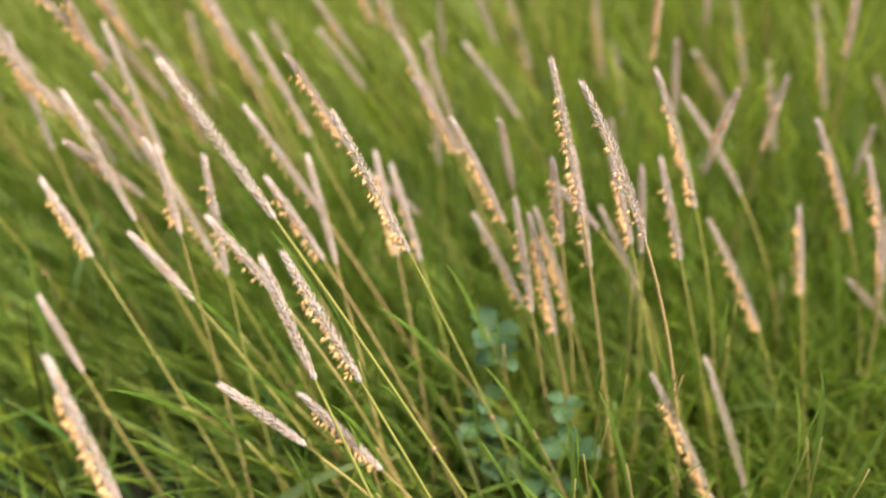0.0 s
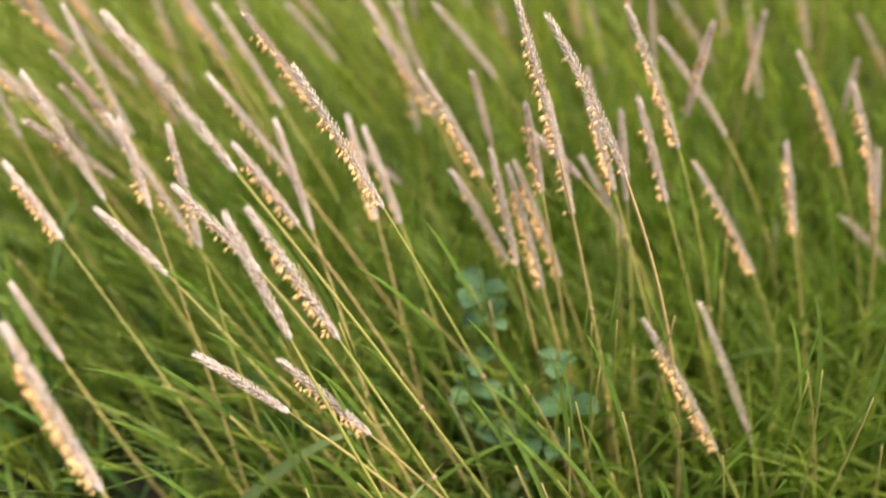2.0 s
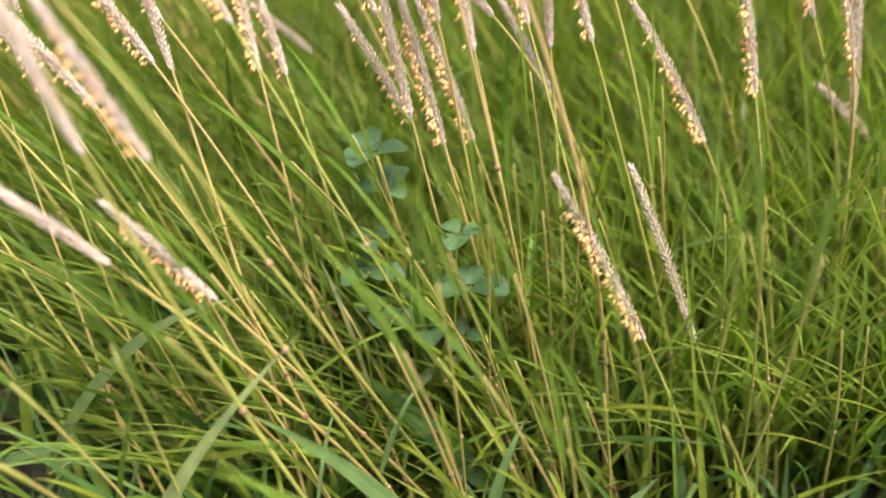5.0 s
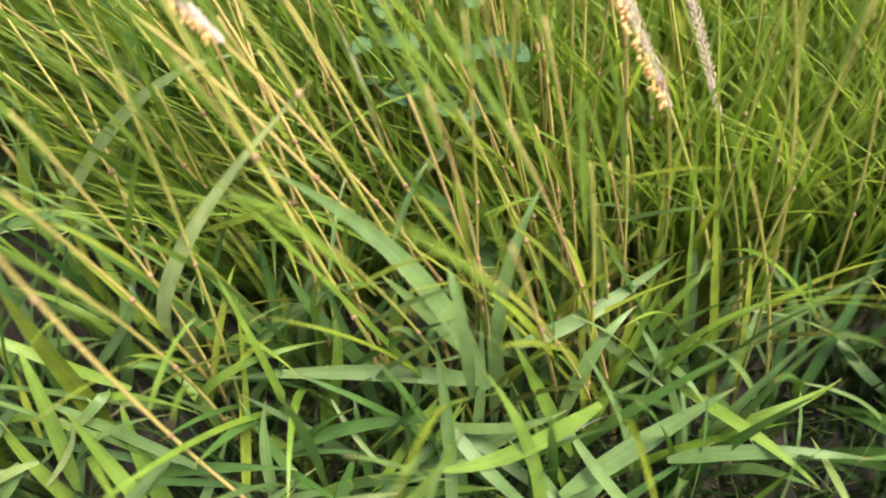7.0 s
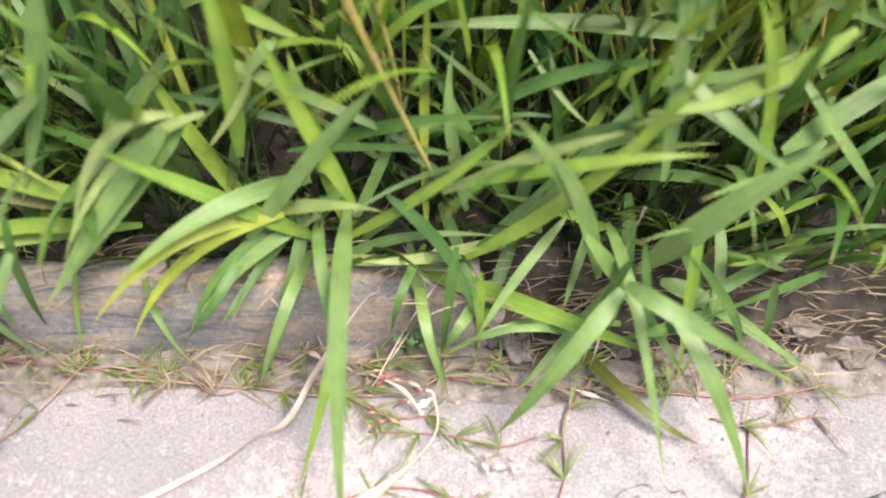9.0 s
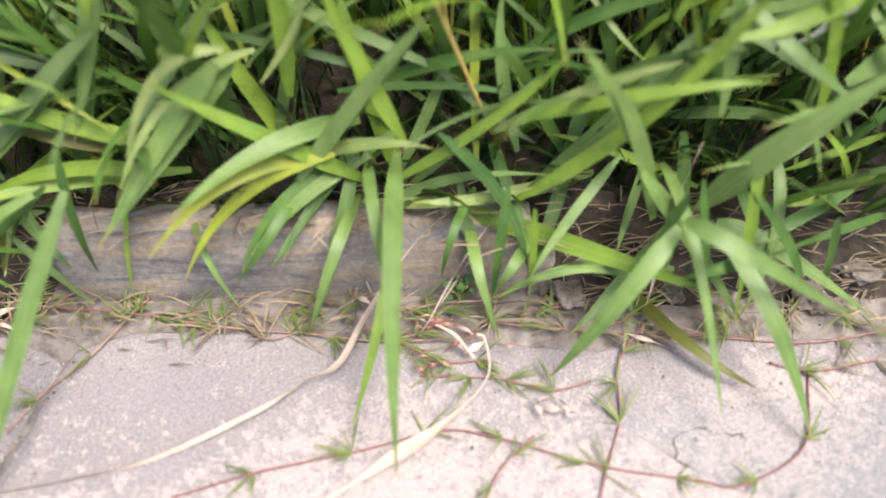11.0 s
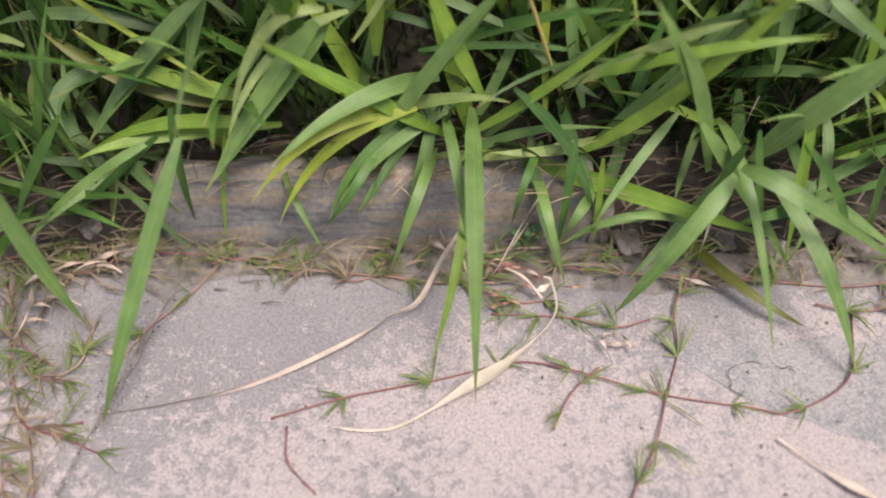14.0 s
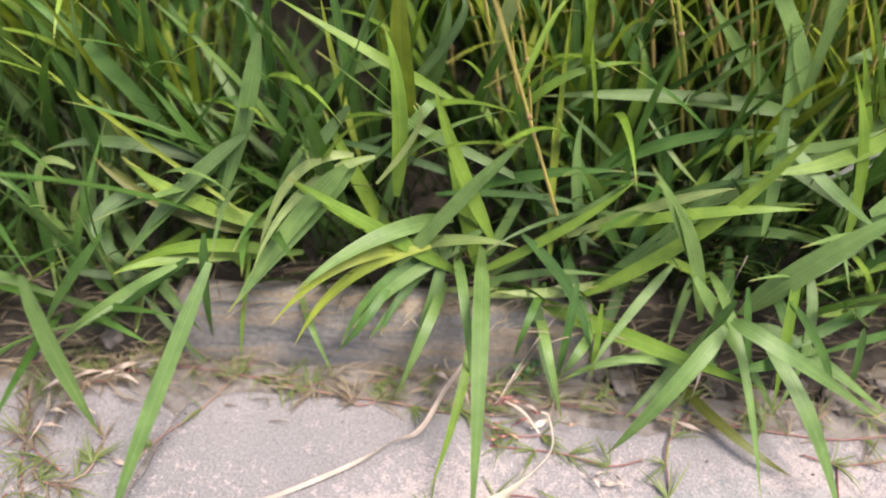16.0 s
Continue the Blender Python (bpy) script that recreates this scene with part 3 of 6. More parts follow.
stalk((0.253, 0.610, 0.217), (0.158, 0.568, 0.556), (-0.058, 0.688, 0.825), 0.78, 1)
stalk((0.279, 0.274, 0.096), (0.129, 0.262, 0.556), (0.014, 0.390, 0.819), 0.81, 0)
stalk((0.320, 0.346, 0.122), (0.192, 0.280, 0.570), (0.031, 0.404, 0.815), 0.78, 2)
stalk((0.327, 0.342, 0.120), (0.208, 0.321, 0.478), (-0.042, 0.382, 0.666), 0.83, 0)
stalk((0.343, 0.372, 0.131), (0.267, 0.310, 0.413), (0.034, 0.398, 0.636), 0.81, 2)
stalk((0.128, 0.170, 0.058), (-0.010, 0.123, 0.506), (-0.141, 0.285, 0.797), 0.79, 3)
stalk((-0.135, 0.477, 0.169), (-0.193, 0.466, 0.374), (-0.306, 0.561, 0.630), 0.81, 0)
stalk((0.393, 0.424, 0.150), (0.230, 0.421, 0.630), (0.065, 0.553, 0.885), 0.76, 2)
stalk((0.370, 0.729, 0.260), (0.277, 0.710, 0.613), (0.127, 0.822, 0.859), 0.73, 2)
stalk((0.415, 0.563, 0.200), (0.354, 0.539, 0.578), (0.191, 0.651, 0.831), 0.78, 2)
stalk((0.419, 0.526, 0.187), (0.400, 0.498, 0.440), (0.221, 0.615, 0.721), 0.80, 1)
stalk((0.414, 0.473, 0.168), (0.362, 0.454, 0.473), (0.283, 0.584, 0.742), 0.75, 3)
stalk((0.448, 0.524, 0.186), (0.415, 0.501, 0.448), (0.298, 0.628, 0.720), 0.75, 3)
stalk((0.543, 0.596, 0.212), (0.518, 0.588, 0.592), (0.314, 0.616, 0.767), 0.84, 0)
stalk((0.523, 0.602, 0.214), (0.528, 0.548, 0.481), (0.383, 0.648, 0.711), 0.74, 0)
stalk((0.491, 0.412, 0.146), (0.489, 0.389, 0.653), (0.313, 0.536, 0.929), 0.76, 1)
stalk((0.443, 0.457, 0.162), (0.376, 0.454, 0.652), (0.291, 0.599, 0.926), 0.75, 2)
stalk((0.580, 0.578, 0.205), (0.566, 0.511, 0.590), (0.424, 0.663, 0.890), 0.76, 2)
stalk((0.704, 0.645, 0.229), (0.719, 0.644, 0.566), (0.495, 0.749, 0.818), 0.77, 0)
stalk((0.684, 0.563, 0.200), (0.691, 0.509, 0.451), (0.518, 0.629, 0.706), 0.73, 2)
stalk((0.600, 0.353, 0.124), (0.595, 0.310, 0.342), (0.420, 0.450, 0.615), 0.72, 3)
stalk((0.626, 0.343, 0.121), (0.638, 0.330, 0.286), (0.503, 0.502, 0.589), 0.72, 0)
stalk((0.729, 0.867, 0.309), (0.759, 0.840, 0.500), (0.687, 0.951, 0.785), 0.76, 1)
stalk((0.777, 0.570, 0.202), (0.819, 0.570, 0.503), (0.657, 0.709, 0.807), 0.78, 2)
stalk((0.753, 0.593, 0.211), (0.803, 0.538, 0.532), (0.705, 0.659, 0.786), 0.73, 2)
stalk((0.930, 0.631, 0.224), (0.958, 0.624, 0.422), (0.744, 0.656, 0.594), 0.79, 0)
stalk((1.057, 0.980, 0.350), (1.077, 0.966, 0.515), (0.928, 1.055, 0.720), 0.74, 1)
stalk((0.536, 1.027, 0.367), (0.544, 1.015, 0.533), (0.478, 1.094, 0.758), 0.73, 1)
stalk((0.779, 1.005, 0.359), (0.806, 1.003, 0.529), (0.612, 1.065, 0.756), 0.78, 1)
stalk((0.243, 0.866, 0.309), (0.191, 0.796, 0.481), (0.165, 0.958, 0.817), 0.71, 1)
stalk((0.228, 1.033, 0.369), (0.155, 0.979, 0.592), (-0.008, 1.026, 0.795), 0.78, 0)
stalk((0.463, 0.885, 0.316), (0.423, 0.851, 0.595), (0.218, 0.924, 0.817), 0.77, 0)
stalk((0.329, 0.800, 0.285), (0.278, 0.797, 0.499), (0.085, 0.806, 0.660), 0.81, 0)
stalk((-0.426, 0.981, 0.350), (-0.464, 0.919, 0.498), (-0.421, 0.979, 0.565), 0.47, 1)
stalk((0.290, 1.055, 0.377), (0.242, 1.052, 0.546), (0.068, 1.165, 0.840), 0.76, 1)
stalk((0.420, 1.064, 0.380), (0.406, 1.049, 0.564), (0.286, 1.165, 0.848), 0.72, 1)
stalk((-0.203, 0.715, 0.255), (-0.312, 0.705, 0.575), (-0.394, 0.835, 0.854), 0.75, 1)
stalk((0.087, 0.869, 0.310), (-0.046, 0.830, 0.688), (-0.174, 0.940, 0.938), 0.74, 2)
stalk((0.743, 1.021, 0.365), (0.762, 0.958, 0.513), (0.663, 1.102, 0.855), 0.76, 1)
stalk((0.845, 0.935, 0.334), (0.862, 0.883, 0.536), (0.767, 1.021, 0.854), 0.75, 1)
stalk((0.503, 1.046, 0.374), (0.507, 1.031, 0.539), (0.445, 1.146, 0.828), 0.74, 2)
stalk((-0.264, 1.160, 0.415), (-0.313, 1.095, 0.562), (-0.420, 1.200, 0.871), 0.79, 0)
stalk((0.223, 0.299, 0.105), (0.193, 0.420, 0.493), (-0.078, 0.540, 0.764), 0.84, 1)
stalk((0.168, 0.295, 0.103), (0.185, 0.338, 0.257), (0.022, 0.629, 0.791), 0.89, 0)
stalk((0.320, 0.274, 0.096), (0.252, 0.466, 0.391), (-0.020, 0.593, 0.782), 0.88, 2)
stalk((0.261, 0.452, 0.160), (0.256, 0.429, 0.420), (0.117, 0.689, 0.745), 0.85, 1)
stalk((0.417, 0.383, 0.135), (0.353, 0.422, 0.316), (0.263, 0.573, 0.769), 0.85, 1)
stalk((0.374, 0.441, 0.156), (0.394, 0.493, 0.352), (0.300, 0.573, 0.821), 0.89, 2)
stalk((0.434, 0.361, 0.127), (0.433, 0.362, 0.338), (0.326, 0.594, 0.822), 0.87, 1)
stalk((0.443, 0.445, 0.157), (0.462, 0.454, 0.302), (0.425, 0.647, 0.770), 0.89, 0)
stalk((0.528, 0.362, 0.128), (0.514, 0.414, 0.370), (0.376, 0.610, 0.804), 0.89, 2)
stalk((0.611, 0.435, 0.154), (0.590, 0.441, 0.311), (0.431, 0.604, 0.806), 0.88, 1)
stalk((0.672, 0.338, 0.119), (0.720, 0.408, 0.182), (0.635, 0.646, 0.715), 0.90, 2)
stalk((0.724, 0.442, 0.156), (0.787, 0.456, 0.203), (0.755, 0.646, 0.699), 0.88, 1)
stalk((0.066, 0.376, 0.133), (-0.026, 0.411, 0.367), (-0.090, 0.602, 0.804), 0.85, 1)
stalk((0.148, 0.391, 0.138), (0.093, 0.433, 0.464), (-0.167, 0.543, 0.738), 0.87, 0)
stalk((0.046, 0.304, 0.107), (0.025, 0.377, 0.304), (-0.291, 0.621, 0.759), 0.91, 2)
stalk((-0.018, 0.339, 0.119), (-0.009, 0.359, 0.289), (-0.149, 0.622, 0.805), 0.91, 1)
stalk((0.179, 0.456, 0.161), (0.202, 0.418, 0.430), (0.096, 0.707, 0.753), 0.84, 3)


# tufts that stand out at the kerb

tuft = tussock("broad green grass tuft arching over the concrete kerb")
leaf(tuft, (-0.064, 0.150, 0.097), (-0.088, 0.036, 0.126), (-0.132, 0.050, 0.050), 0.0103, 'deep')
leaf(tuft, (-0.018, 0.130, 0.078), (-0.031, 0.027, 0.136), (-0.068, 0.018, 0.010), 0.0111, 'green')
leaf(tuft, (-0.182, 0.130, 0.057), (-0.156, 0.048, 0.107), (-0.135, 0.045, 0.010), 0.0072, 'green')
leaf(tuft, (-0.008, 0.148, 0.106), (0.002, 0.040, 0.192), (0.017, 0.009, 0.030), 0.0111, 'green')
leaf(tuft, (0.020, 0.149, 0.117), (0.018, -0.034, 0.197), (0.017, -0.124, 0.010), 0.0165, 'green')
leaf(tuft, (0.010, 0.023, 0.090), (0.004, -0.025, 0.070), (-0.025, -0.082, 0.010), 0.0096, 'lime')

tuft = tussock("dense green grass tuft with long leaves reaching over the pavement")
leaf(tuft, (0.087, 0.130, 0.039), (0.081, 0.022, 0.138), (0.112, 0.006, 0.005), 0.0112, 'green')
leaf(tuft, (0.158, 0.122, 0.030), (0.117, 0.014, 0.130), (0.106, 0.040, 0.030), 0.0113, 'green')
leaf(tuft, (0.113, 0.067, 0.100), (0.110, 0.056, 0.080), (0.105, 0.041, 0.020), 0.0097, 'deep')
leaf(tuft, (0.140, 0.048, 0.110), (0.141, 0.044, 0.070), (0.140, 0.039, 0.030), 0.0066, 'lime')
leaf(tuft, (0.262, 0.054, 0.120), (0.198, -0.024, 0.117), (0.154, -0.032, 0.005), 0.0178, 'green')
leaf(tuft, (0.227, 0.042, 0.070), (0.164, 0.041, 0.110), (0.108, 0.040, 0.030), 0.0074, 'green')
leaf(tuft, (0.092, 0.133, 0.081), (0.064, 0.040, 0.139), (0.058, 0.056, 0.040), 0.0086, 'deep')

tuft = tussock("green grass tuft with crossing broad leaves beside the kerb")
leaf(tuft, (0.263, 0.133, 0.111), (0.267, 0.034, 0.160), (0.301, -0.086, 0.010), 0.0118, 'green')
leaf(tuft, (0.261, 0.047, 0.140), (0.279, 0.000, 0.175), (0.418, -0.017, 0.070), 0.0162, 'green')
leaf(tuft, (0.319, 0.021, 0.110), (0.341, -0.016, 0.100), (0.375, -0.099, 0.010), 0.0162, 'green')
leaf(tuft, (0.324, 0.069, 0.160), (0.320, 0.044, 0.115), (0.331, 0.008, 0.010), 0.0110, 'lime')
leaf(tuft, (0.251, 0.028, 0.030), (0.279, -0.035, 0.042), (0.342, -0.046, 0.006), 0.0120, 'olive')
leaf(tuft, (0.331, 0.033, 0.100), (0.296, 0.015, 0.115), (0.266, 0.031, 0.070), 0.0125, 'deep')
leaf(tuft, (0.409, 0.053, 0.100), (0.419, 0.060, 0.060), (0.422, 0.048, 0.020), 0.0110, 'deep')
leaf(tuft, (0.253, 0.053, 0.130), (0.245, 0.056, 0.095), (0.248, 0.038, 0.040), 0.0099, 'deep')
leaf(tuft, (0.284, 0.052, 0.130), (0.287, 0.041, 0.095), (0.309, 0.037, 0.040), 0.0082, 'deep')
leaf(tuft, (0.350, 0.051, 0.130), (0.386, 0.040, 0.080), (0.392, 0.035, 0.030), 0.0096, 'deep')

tuft = tussock("loose green grass tuft at the pavement edge")
leaf(tuft, (-0.245, 0.068, 0.170), (-0.286, -0.086, 0.107), (-0.325, -0.145, 0.015), 0.0159, 'green')
leaf(tuft, (-0.393, 0.012, 0.200), (-0.384, -0.018, 0.110), (-0.360, -0.043, 0.020), 0.0167, 'green')
leaf(tuft, (-0.311, 0.067, 0.150), (-0.345, 0.047, 0.140), (-0.432, 0.046, 0.050), 0.0092, 'green')
leaf(tuft, (-0.311, 0.064, 0.070), (-0.293, 0.057, 0.040), (-0.279, 0.055, 0.010), 0.0077, 'grey')
leaf(tuft, (-0.339, 0.084, 0.100), (-0.338, 0.069, 0.085), (-0.350, 0.064, 0.050), 0.0067, 'olive')
leaf(tuft, (-0.231, 0.089, 0.100), (-0.235, 0.067, 0.065), (-0.240, 0.057, 0.010), 0.0047, 'lime')
leaf(tuft, (-0.302, 0.079, 0.140), (-0.340, 0.081, 0.095), (-0.414, 0.074, 0.030), 0.0086, 'deep')
leaf(tuft, (-0.262, 0.080, 0.150), (-0.265, 0.073, 0.115), (-0.273, 0.077, 0.020), 0.0091, 'deep')
leaf(tuft, (-0.383, 0.077, 0.160), (-0.420, 0.069, 0.105), (-0.462, 0.075, 0.030), 0.0108, 'deep')


tuft = tussock("loose grey-green and yellowing grass tuft beside the kerb end")
leaf(tuft, (-0.288, 0.200, 0.191), (-0.378, 0.205, 0.222), (-0.443, 0.190, 0.194), 0.0140, 'grey')
leaf(tuft, (-0.240, 0.170, 0.225), (-0.303, 0.175, 0.160), (-0.341, 0.080, 0.146), 0.0162, 'green')
leaf(tuft, (-0.264, 0.150, 0.104), (-0.322, 0.170, 0.166), (-0.363, 0.190, 0.192), 0.0139, 'yellow')
leaf(tuft, (-0.284, 0.160, 0.120), (-0.357, 0.180, 0.164), (-0.396, 0.200, 0.181), 0.0095, 'olive')
leaf(tuft, (-0.267, 0.150, 0.147), (-0.242, 0.190, 0.208), (-0.230, 0.230, 0.249), 0.0183, 'deep')
leaf(tuft, (-0.148, 0.190, 0.236), (-0.182, 0.180, 0.183), (-0.200, 0.130, 0.171), 0.0134, 'grey')
leaf(tuft, (-0.121, 0.160, 0.228), (-0.182, 0.150, 0.211), (-0.205, 0.060, 0.160), 0.0102, 'pale')
leaf(tuft, (-0.127, 0.160, 0.208), (-0.156, 0.137, 0.177), (-0.231, 0.045, 0.122), 0.0221, 'green')
leaf(tuft, (-0.221, 0.130, 0.122), (-0.331, 0.115, 0.123), (-0.355, 0.080, 0.130), 0.0132, 'lime')
leaf(tuft, (-0.399, 0.130, 0.074), (-0.422, 0.145, 0.135), (-0.377, 0.180, 0.199), 0.0146, 'grey')
leaf(tuft, (-0.395, 0.130, 0.066), (-0.395, 0.145, 0.104), (-0.413, 0.180, 0.151), 0.0145, 'grey')
leaf(tuft, (-0.363, 0.140, 0.119), (-0.318, 0.090, 0.088), (-0.261, 0.040, 0.092), 0.0146, 'grey')
leaf(tuft, (-0.454, 0.140, 0.110), (-0.460, 0.130, 0.076), (-0.427, 0.080, 0.077), 0.0058, 'pale')
leaf(tuft, (-0.354, 0.130, 0.070), (-0.404, 0.115, 0.072), (-0.447, 0.120, 0.094), 0.0117, 'grey')
leaf(tuft, (-0.336, 0.120, 0.080), (-0.379, 0.085, 0.084), (-0.421, 0.030, 0.066), 0.0102, 'green')
leaf(tuft, (-0.348, 0.100, 0.080), (-0.347, 0.080, 0.060), (-0.347, 0.060, 0.054), 0.0098, 'pale')
leaf(tuft, (-0.296, 0.210, 0.207), (-0.300, 0.220, 0.225), (-0.313, 0.230, 0.247), 0.0129, 'green')
leaf(tuft, (-0.371, 0.210, 0.209), (-0.383, 0.220, 0.226), (-0.381, 0.230, 0.248), 0.0139, 'olive')
leaf(tuft, (-0.437, 0.170, 0.136), (-0.438, 0.180, 0.153), (-0.400, 0.190, 0.155), 0.0102, 'pale')
leaf(tuft, (-0.429, 0.150, 0.089), (-0.447, 0.170, 0.115), (-0.472, 0.150, 0.099), 0.0117, 'olive')
leaf(tuft, (-0.315, 0.150, 0.112), (-0.296, 0.155, 0.119), (-0.227, 0.180, 0.157), 0.0091, 'lime')

tuft = tussock("broad green grass tuft with arching pointed leaves over the kerb")
leaf(tuft, (-0.054, 0.140, 0.123), (-0.142, 0.145, 0.178), (-0.173, 0.130, 0.225), 0.0138, 'lime')
leaf(tuft, (-0.095, 0.170, 0.145), (-0.125, 0.185, 0.202), (-0.150, 0.220, 0.240), 0.0162, 'lime')
leaf(tuft, (-0.036, 0.140, 0.171), (-0.091, 0.105, 0.195), (-0.163, 0.050, 0.151), 0.0170, 'green')
leaf(tuft, (-0.047, 0.130, 0.132), (-0.123, 0.100, 0.174), (-0.185, 0.030, 0.124), 0.0137, 'yellow')
leaf(tuft, (-0.057, 0.130, 0.147), (0.005, 0.119, 0.176), (0.054, 0.112, 0.161), 0.0127, 'pale')
leaf(tuft, (-0.011, 0.190, 0.193), (-0.110, 0.200, 0.217), (-0.165, 0.210, 0.212), 0.0086, 'deep')
leaf(tuft, (0.009, 0.160, 0.128), (-0.013, 0.185, 0.198), (-0.026, 0.230, 0.242), 0.0190, 'lime')
leaf(tuft, (-0.047, 0.140, 0.145), (0.015, 0.150, 0.206), (0.053, 0.160, 0.264), 0.0135, 'green')
leaf(tuft, (-0.022, 0.140, 0.125), (-0.076, 0.120, 0.094), (-0.103, 0.060, 0.097), 0.0124, 'deep')
leaf(tuft, (-0.037, 0.130, 0.115), (-0.072, 0.110, 0.084), (-0.081, 0.050, 0.088), 0.0113, 'deep')
leaf(tuft, (-0.071, 0.130, 0.107), (-0.098, 0.105, 0.074), (-0.111, 0.060, 0.083), 0.0114, 'green')
leaf(tuft, (-0.045, 0.130, 0.105), (-0.075, 0.090, 0.075), (-0.095, 0.050, 0.076), 0.0102, 'deep')
leaf(tuft, (-0.080, 0.180, 0.173), (-0.069, 0.195, 0.203), (-0.049, 0.230, 0.240), 0.0108, 'green')
leaf(tuft, (-0.194, 0.190, 0.188), (-0.182, 0.210, 0.219), (-0.121, 0.230, 0.222), 0.0097, 'green')

tuft = tussock("dense green grass tuft with long crossing leaves at the kerb")
leaf(tuft, (0.161, 0.120, 0.102), (0.095, 0.095, 0.100), (0.033, 0.090, 0.117), 0.0134, 'pale')
leaf(tuft, (0.056, 0.140, 0.116), (0.117, 0.145, 0.181), (0.172, 0.170, 0.211), 0.0097, 'green')
leaf(tuft, (0.142, 0.120, 0.090), (0.222, 0.130, 0.174), (0.317, 0.220, 0.244), 0.0183, 'green')
leaf(tuft, (0.165, 0.170, 0.157), (0.194, 0.165, 0.196), (0.266, 0.180, 0.183), 0.0129, 'lime')
leaf(tuft, (0.069, 0.120, 0.070), (0.210, 0.060, 0.068), (0.296, 0.000, 0.094), 0.0184, 'lime')
leaf(tuft, (0.120, 0.130, 0.103), (0.130, 0.125, 0.070), (0.140, 0.060, 0.079), 0.0115, 'deep')
leaf(tuft, (0.176, 0.130, 0.090), (0.158, 0.090, 0.052), (0.140, 0.050, 0.061), 0.0162, 'deep')
leaf(tuft, (0.189, 0.160, 0.167), (0.177, 0.145, 0.124), (0.166, 0.110, 0.085), 0.0152, 'deep')
leaf(tuft, (0.018, 0.170, 0.188), (0.088, 0.175, 0.184), (0.141, 0.160, 0.168), 0.0076, 'deep')
leaf(tuft, (0.137, 0.200, 0.191), (0.164, 0.200, 0.206), (0.233, 0.200, 0.177), 0.0065, 'deep')
leaf(tuft, (0.096, 0.160, 0.168), (0.125, 0.150, 0.137), (0.146, 0.140, 0.134), 0.0089, 'grey')
leaf(tuft, (0.155, 0.170, 0.147), (0.122, 0.200, 0.186), (0.091, 0.230, 0.237), 0.0121, 'deep')
leaf(tuft, (0.092, 0.160, 0.156), (0.091, 0.200, 0.182), (0.089, 0.240, 0.233), 0.0071, 'yellow')
leaf(tuft, (0.041, 0.120, 0.115), (0.058, 0.125, 0.126), (0.161, 0.110, 0.124), 0.0100, 'green')
leaf(tuft, (0.047, 0.160, 0.153), (0.063, 0.175, 0.176), (0.079, 0.210, 0.208), 0.0120, 'green')
leaf(tuft, (0.117, 0.170, 0.172), (0.105, 0.200, 0.199), (0.118, 0.230, 0.237), 0.0130, 'green')

tuft = tussock("broad bright green grass tuft with stiff pointed leaves")
leaf(tuft, (0.248, 0.100, 0.124), (0.204, 0.104, 0.223), (0.155, 0.092, 0.297), 0.0147, 'green')
leaf(tuft, (0.224, 0.170, 0.152), (0.274, 0.158, 0.193), (0.348, 0.154, 0.197), 0.0128, 'lime')
leaf(tuft, (0.438, 0.160, 0.181), (0.355, 0.115, 0.136), (0.292, 0.090, 0.107), 0.0261, 'green')
leaf(tuft, (0.258, 0.070, 0.039), (0.179, 0.070, 0.064), (0.106, 0.030, 0.044), 0.0126, 'green')
leaf(tuft, (0.207, 0.190, 0.227), (0.221, 0.175, 0.205), (0.245, 0.180, 0.189), 0.0053, 'pale')
leaf(tuft, (0.262, 0.130, 0.114), (0.195, 0.140, 0.141), (0.158, 0.150, 0.134), 0.0095, 'lime')
leaf(tuft, (0.282, 0.180, 0.194), (0.344, 0.200, 0.204), (0.414, 0.220, 0.232), 0.0187, 'green')
leaf(tuft, (0.343, 0.180, 0.216), (0.375, 0.160, 0.199), (0.423, 0.140, 0.172), 0.0126, 'green')
leaf(tuft, (0.313, 0.160, 0.130), (0.303, 0.170, 0.176), (0.314, 0.220, 0.241), 0.0131, 'deep')
leaf(tuft, (0.315, 0.160, 0.157), (0.347, 0.150, 0.168), (0.394, 0.140, 0.142), 0.0120, 'green')
leaf(tuft, (0.343, 0.110, 0.096), (0.362, 0.100, 0.056), (0.352, 0.050, 0.070), 0.0149, 'deep')
leaf(tuft, (0.288, 0.120, 0.110), (0.293, 0.100, 0.067), (0.258, 0.040, 0.059), 0.0137, 'deep')
leaf(tuft, (0.244, 0.120, 0.085), (0.234, 0.105, 0.054), (0.222, 0.070, 0.061), 0.0116, 'green')
leaf(tuft, (0.438, 0.110, 0.093), (0.405, 0.095, 0.086), (0.364, 0.100, 0.087), 0.0090, 'lime')
leaf(tuft, (0.439, 0.140, 0.122), (0.400, 0.130, 0.111), (0.367, 0.120, 0.109), 0.0079, 'lime')
leaf(tuft, (0.394, 0.160, 0.154), (0.395, 0.155, 0.108), (0.391, 0.130, 0.096), 0.0137, 'green')
leaf(tuft, (0.214, 0.190, 0.195), (0.210, 0.205, 0.224), (0.203, 0.240, 0.231), 0.0139, 'deep')
leaf(tuft, (0.250, 0.190, 0.201), (0.284, 0.230, 0.225), (0.289, 0.230, 0.240), 0.0118, 'lime')


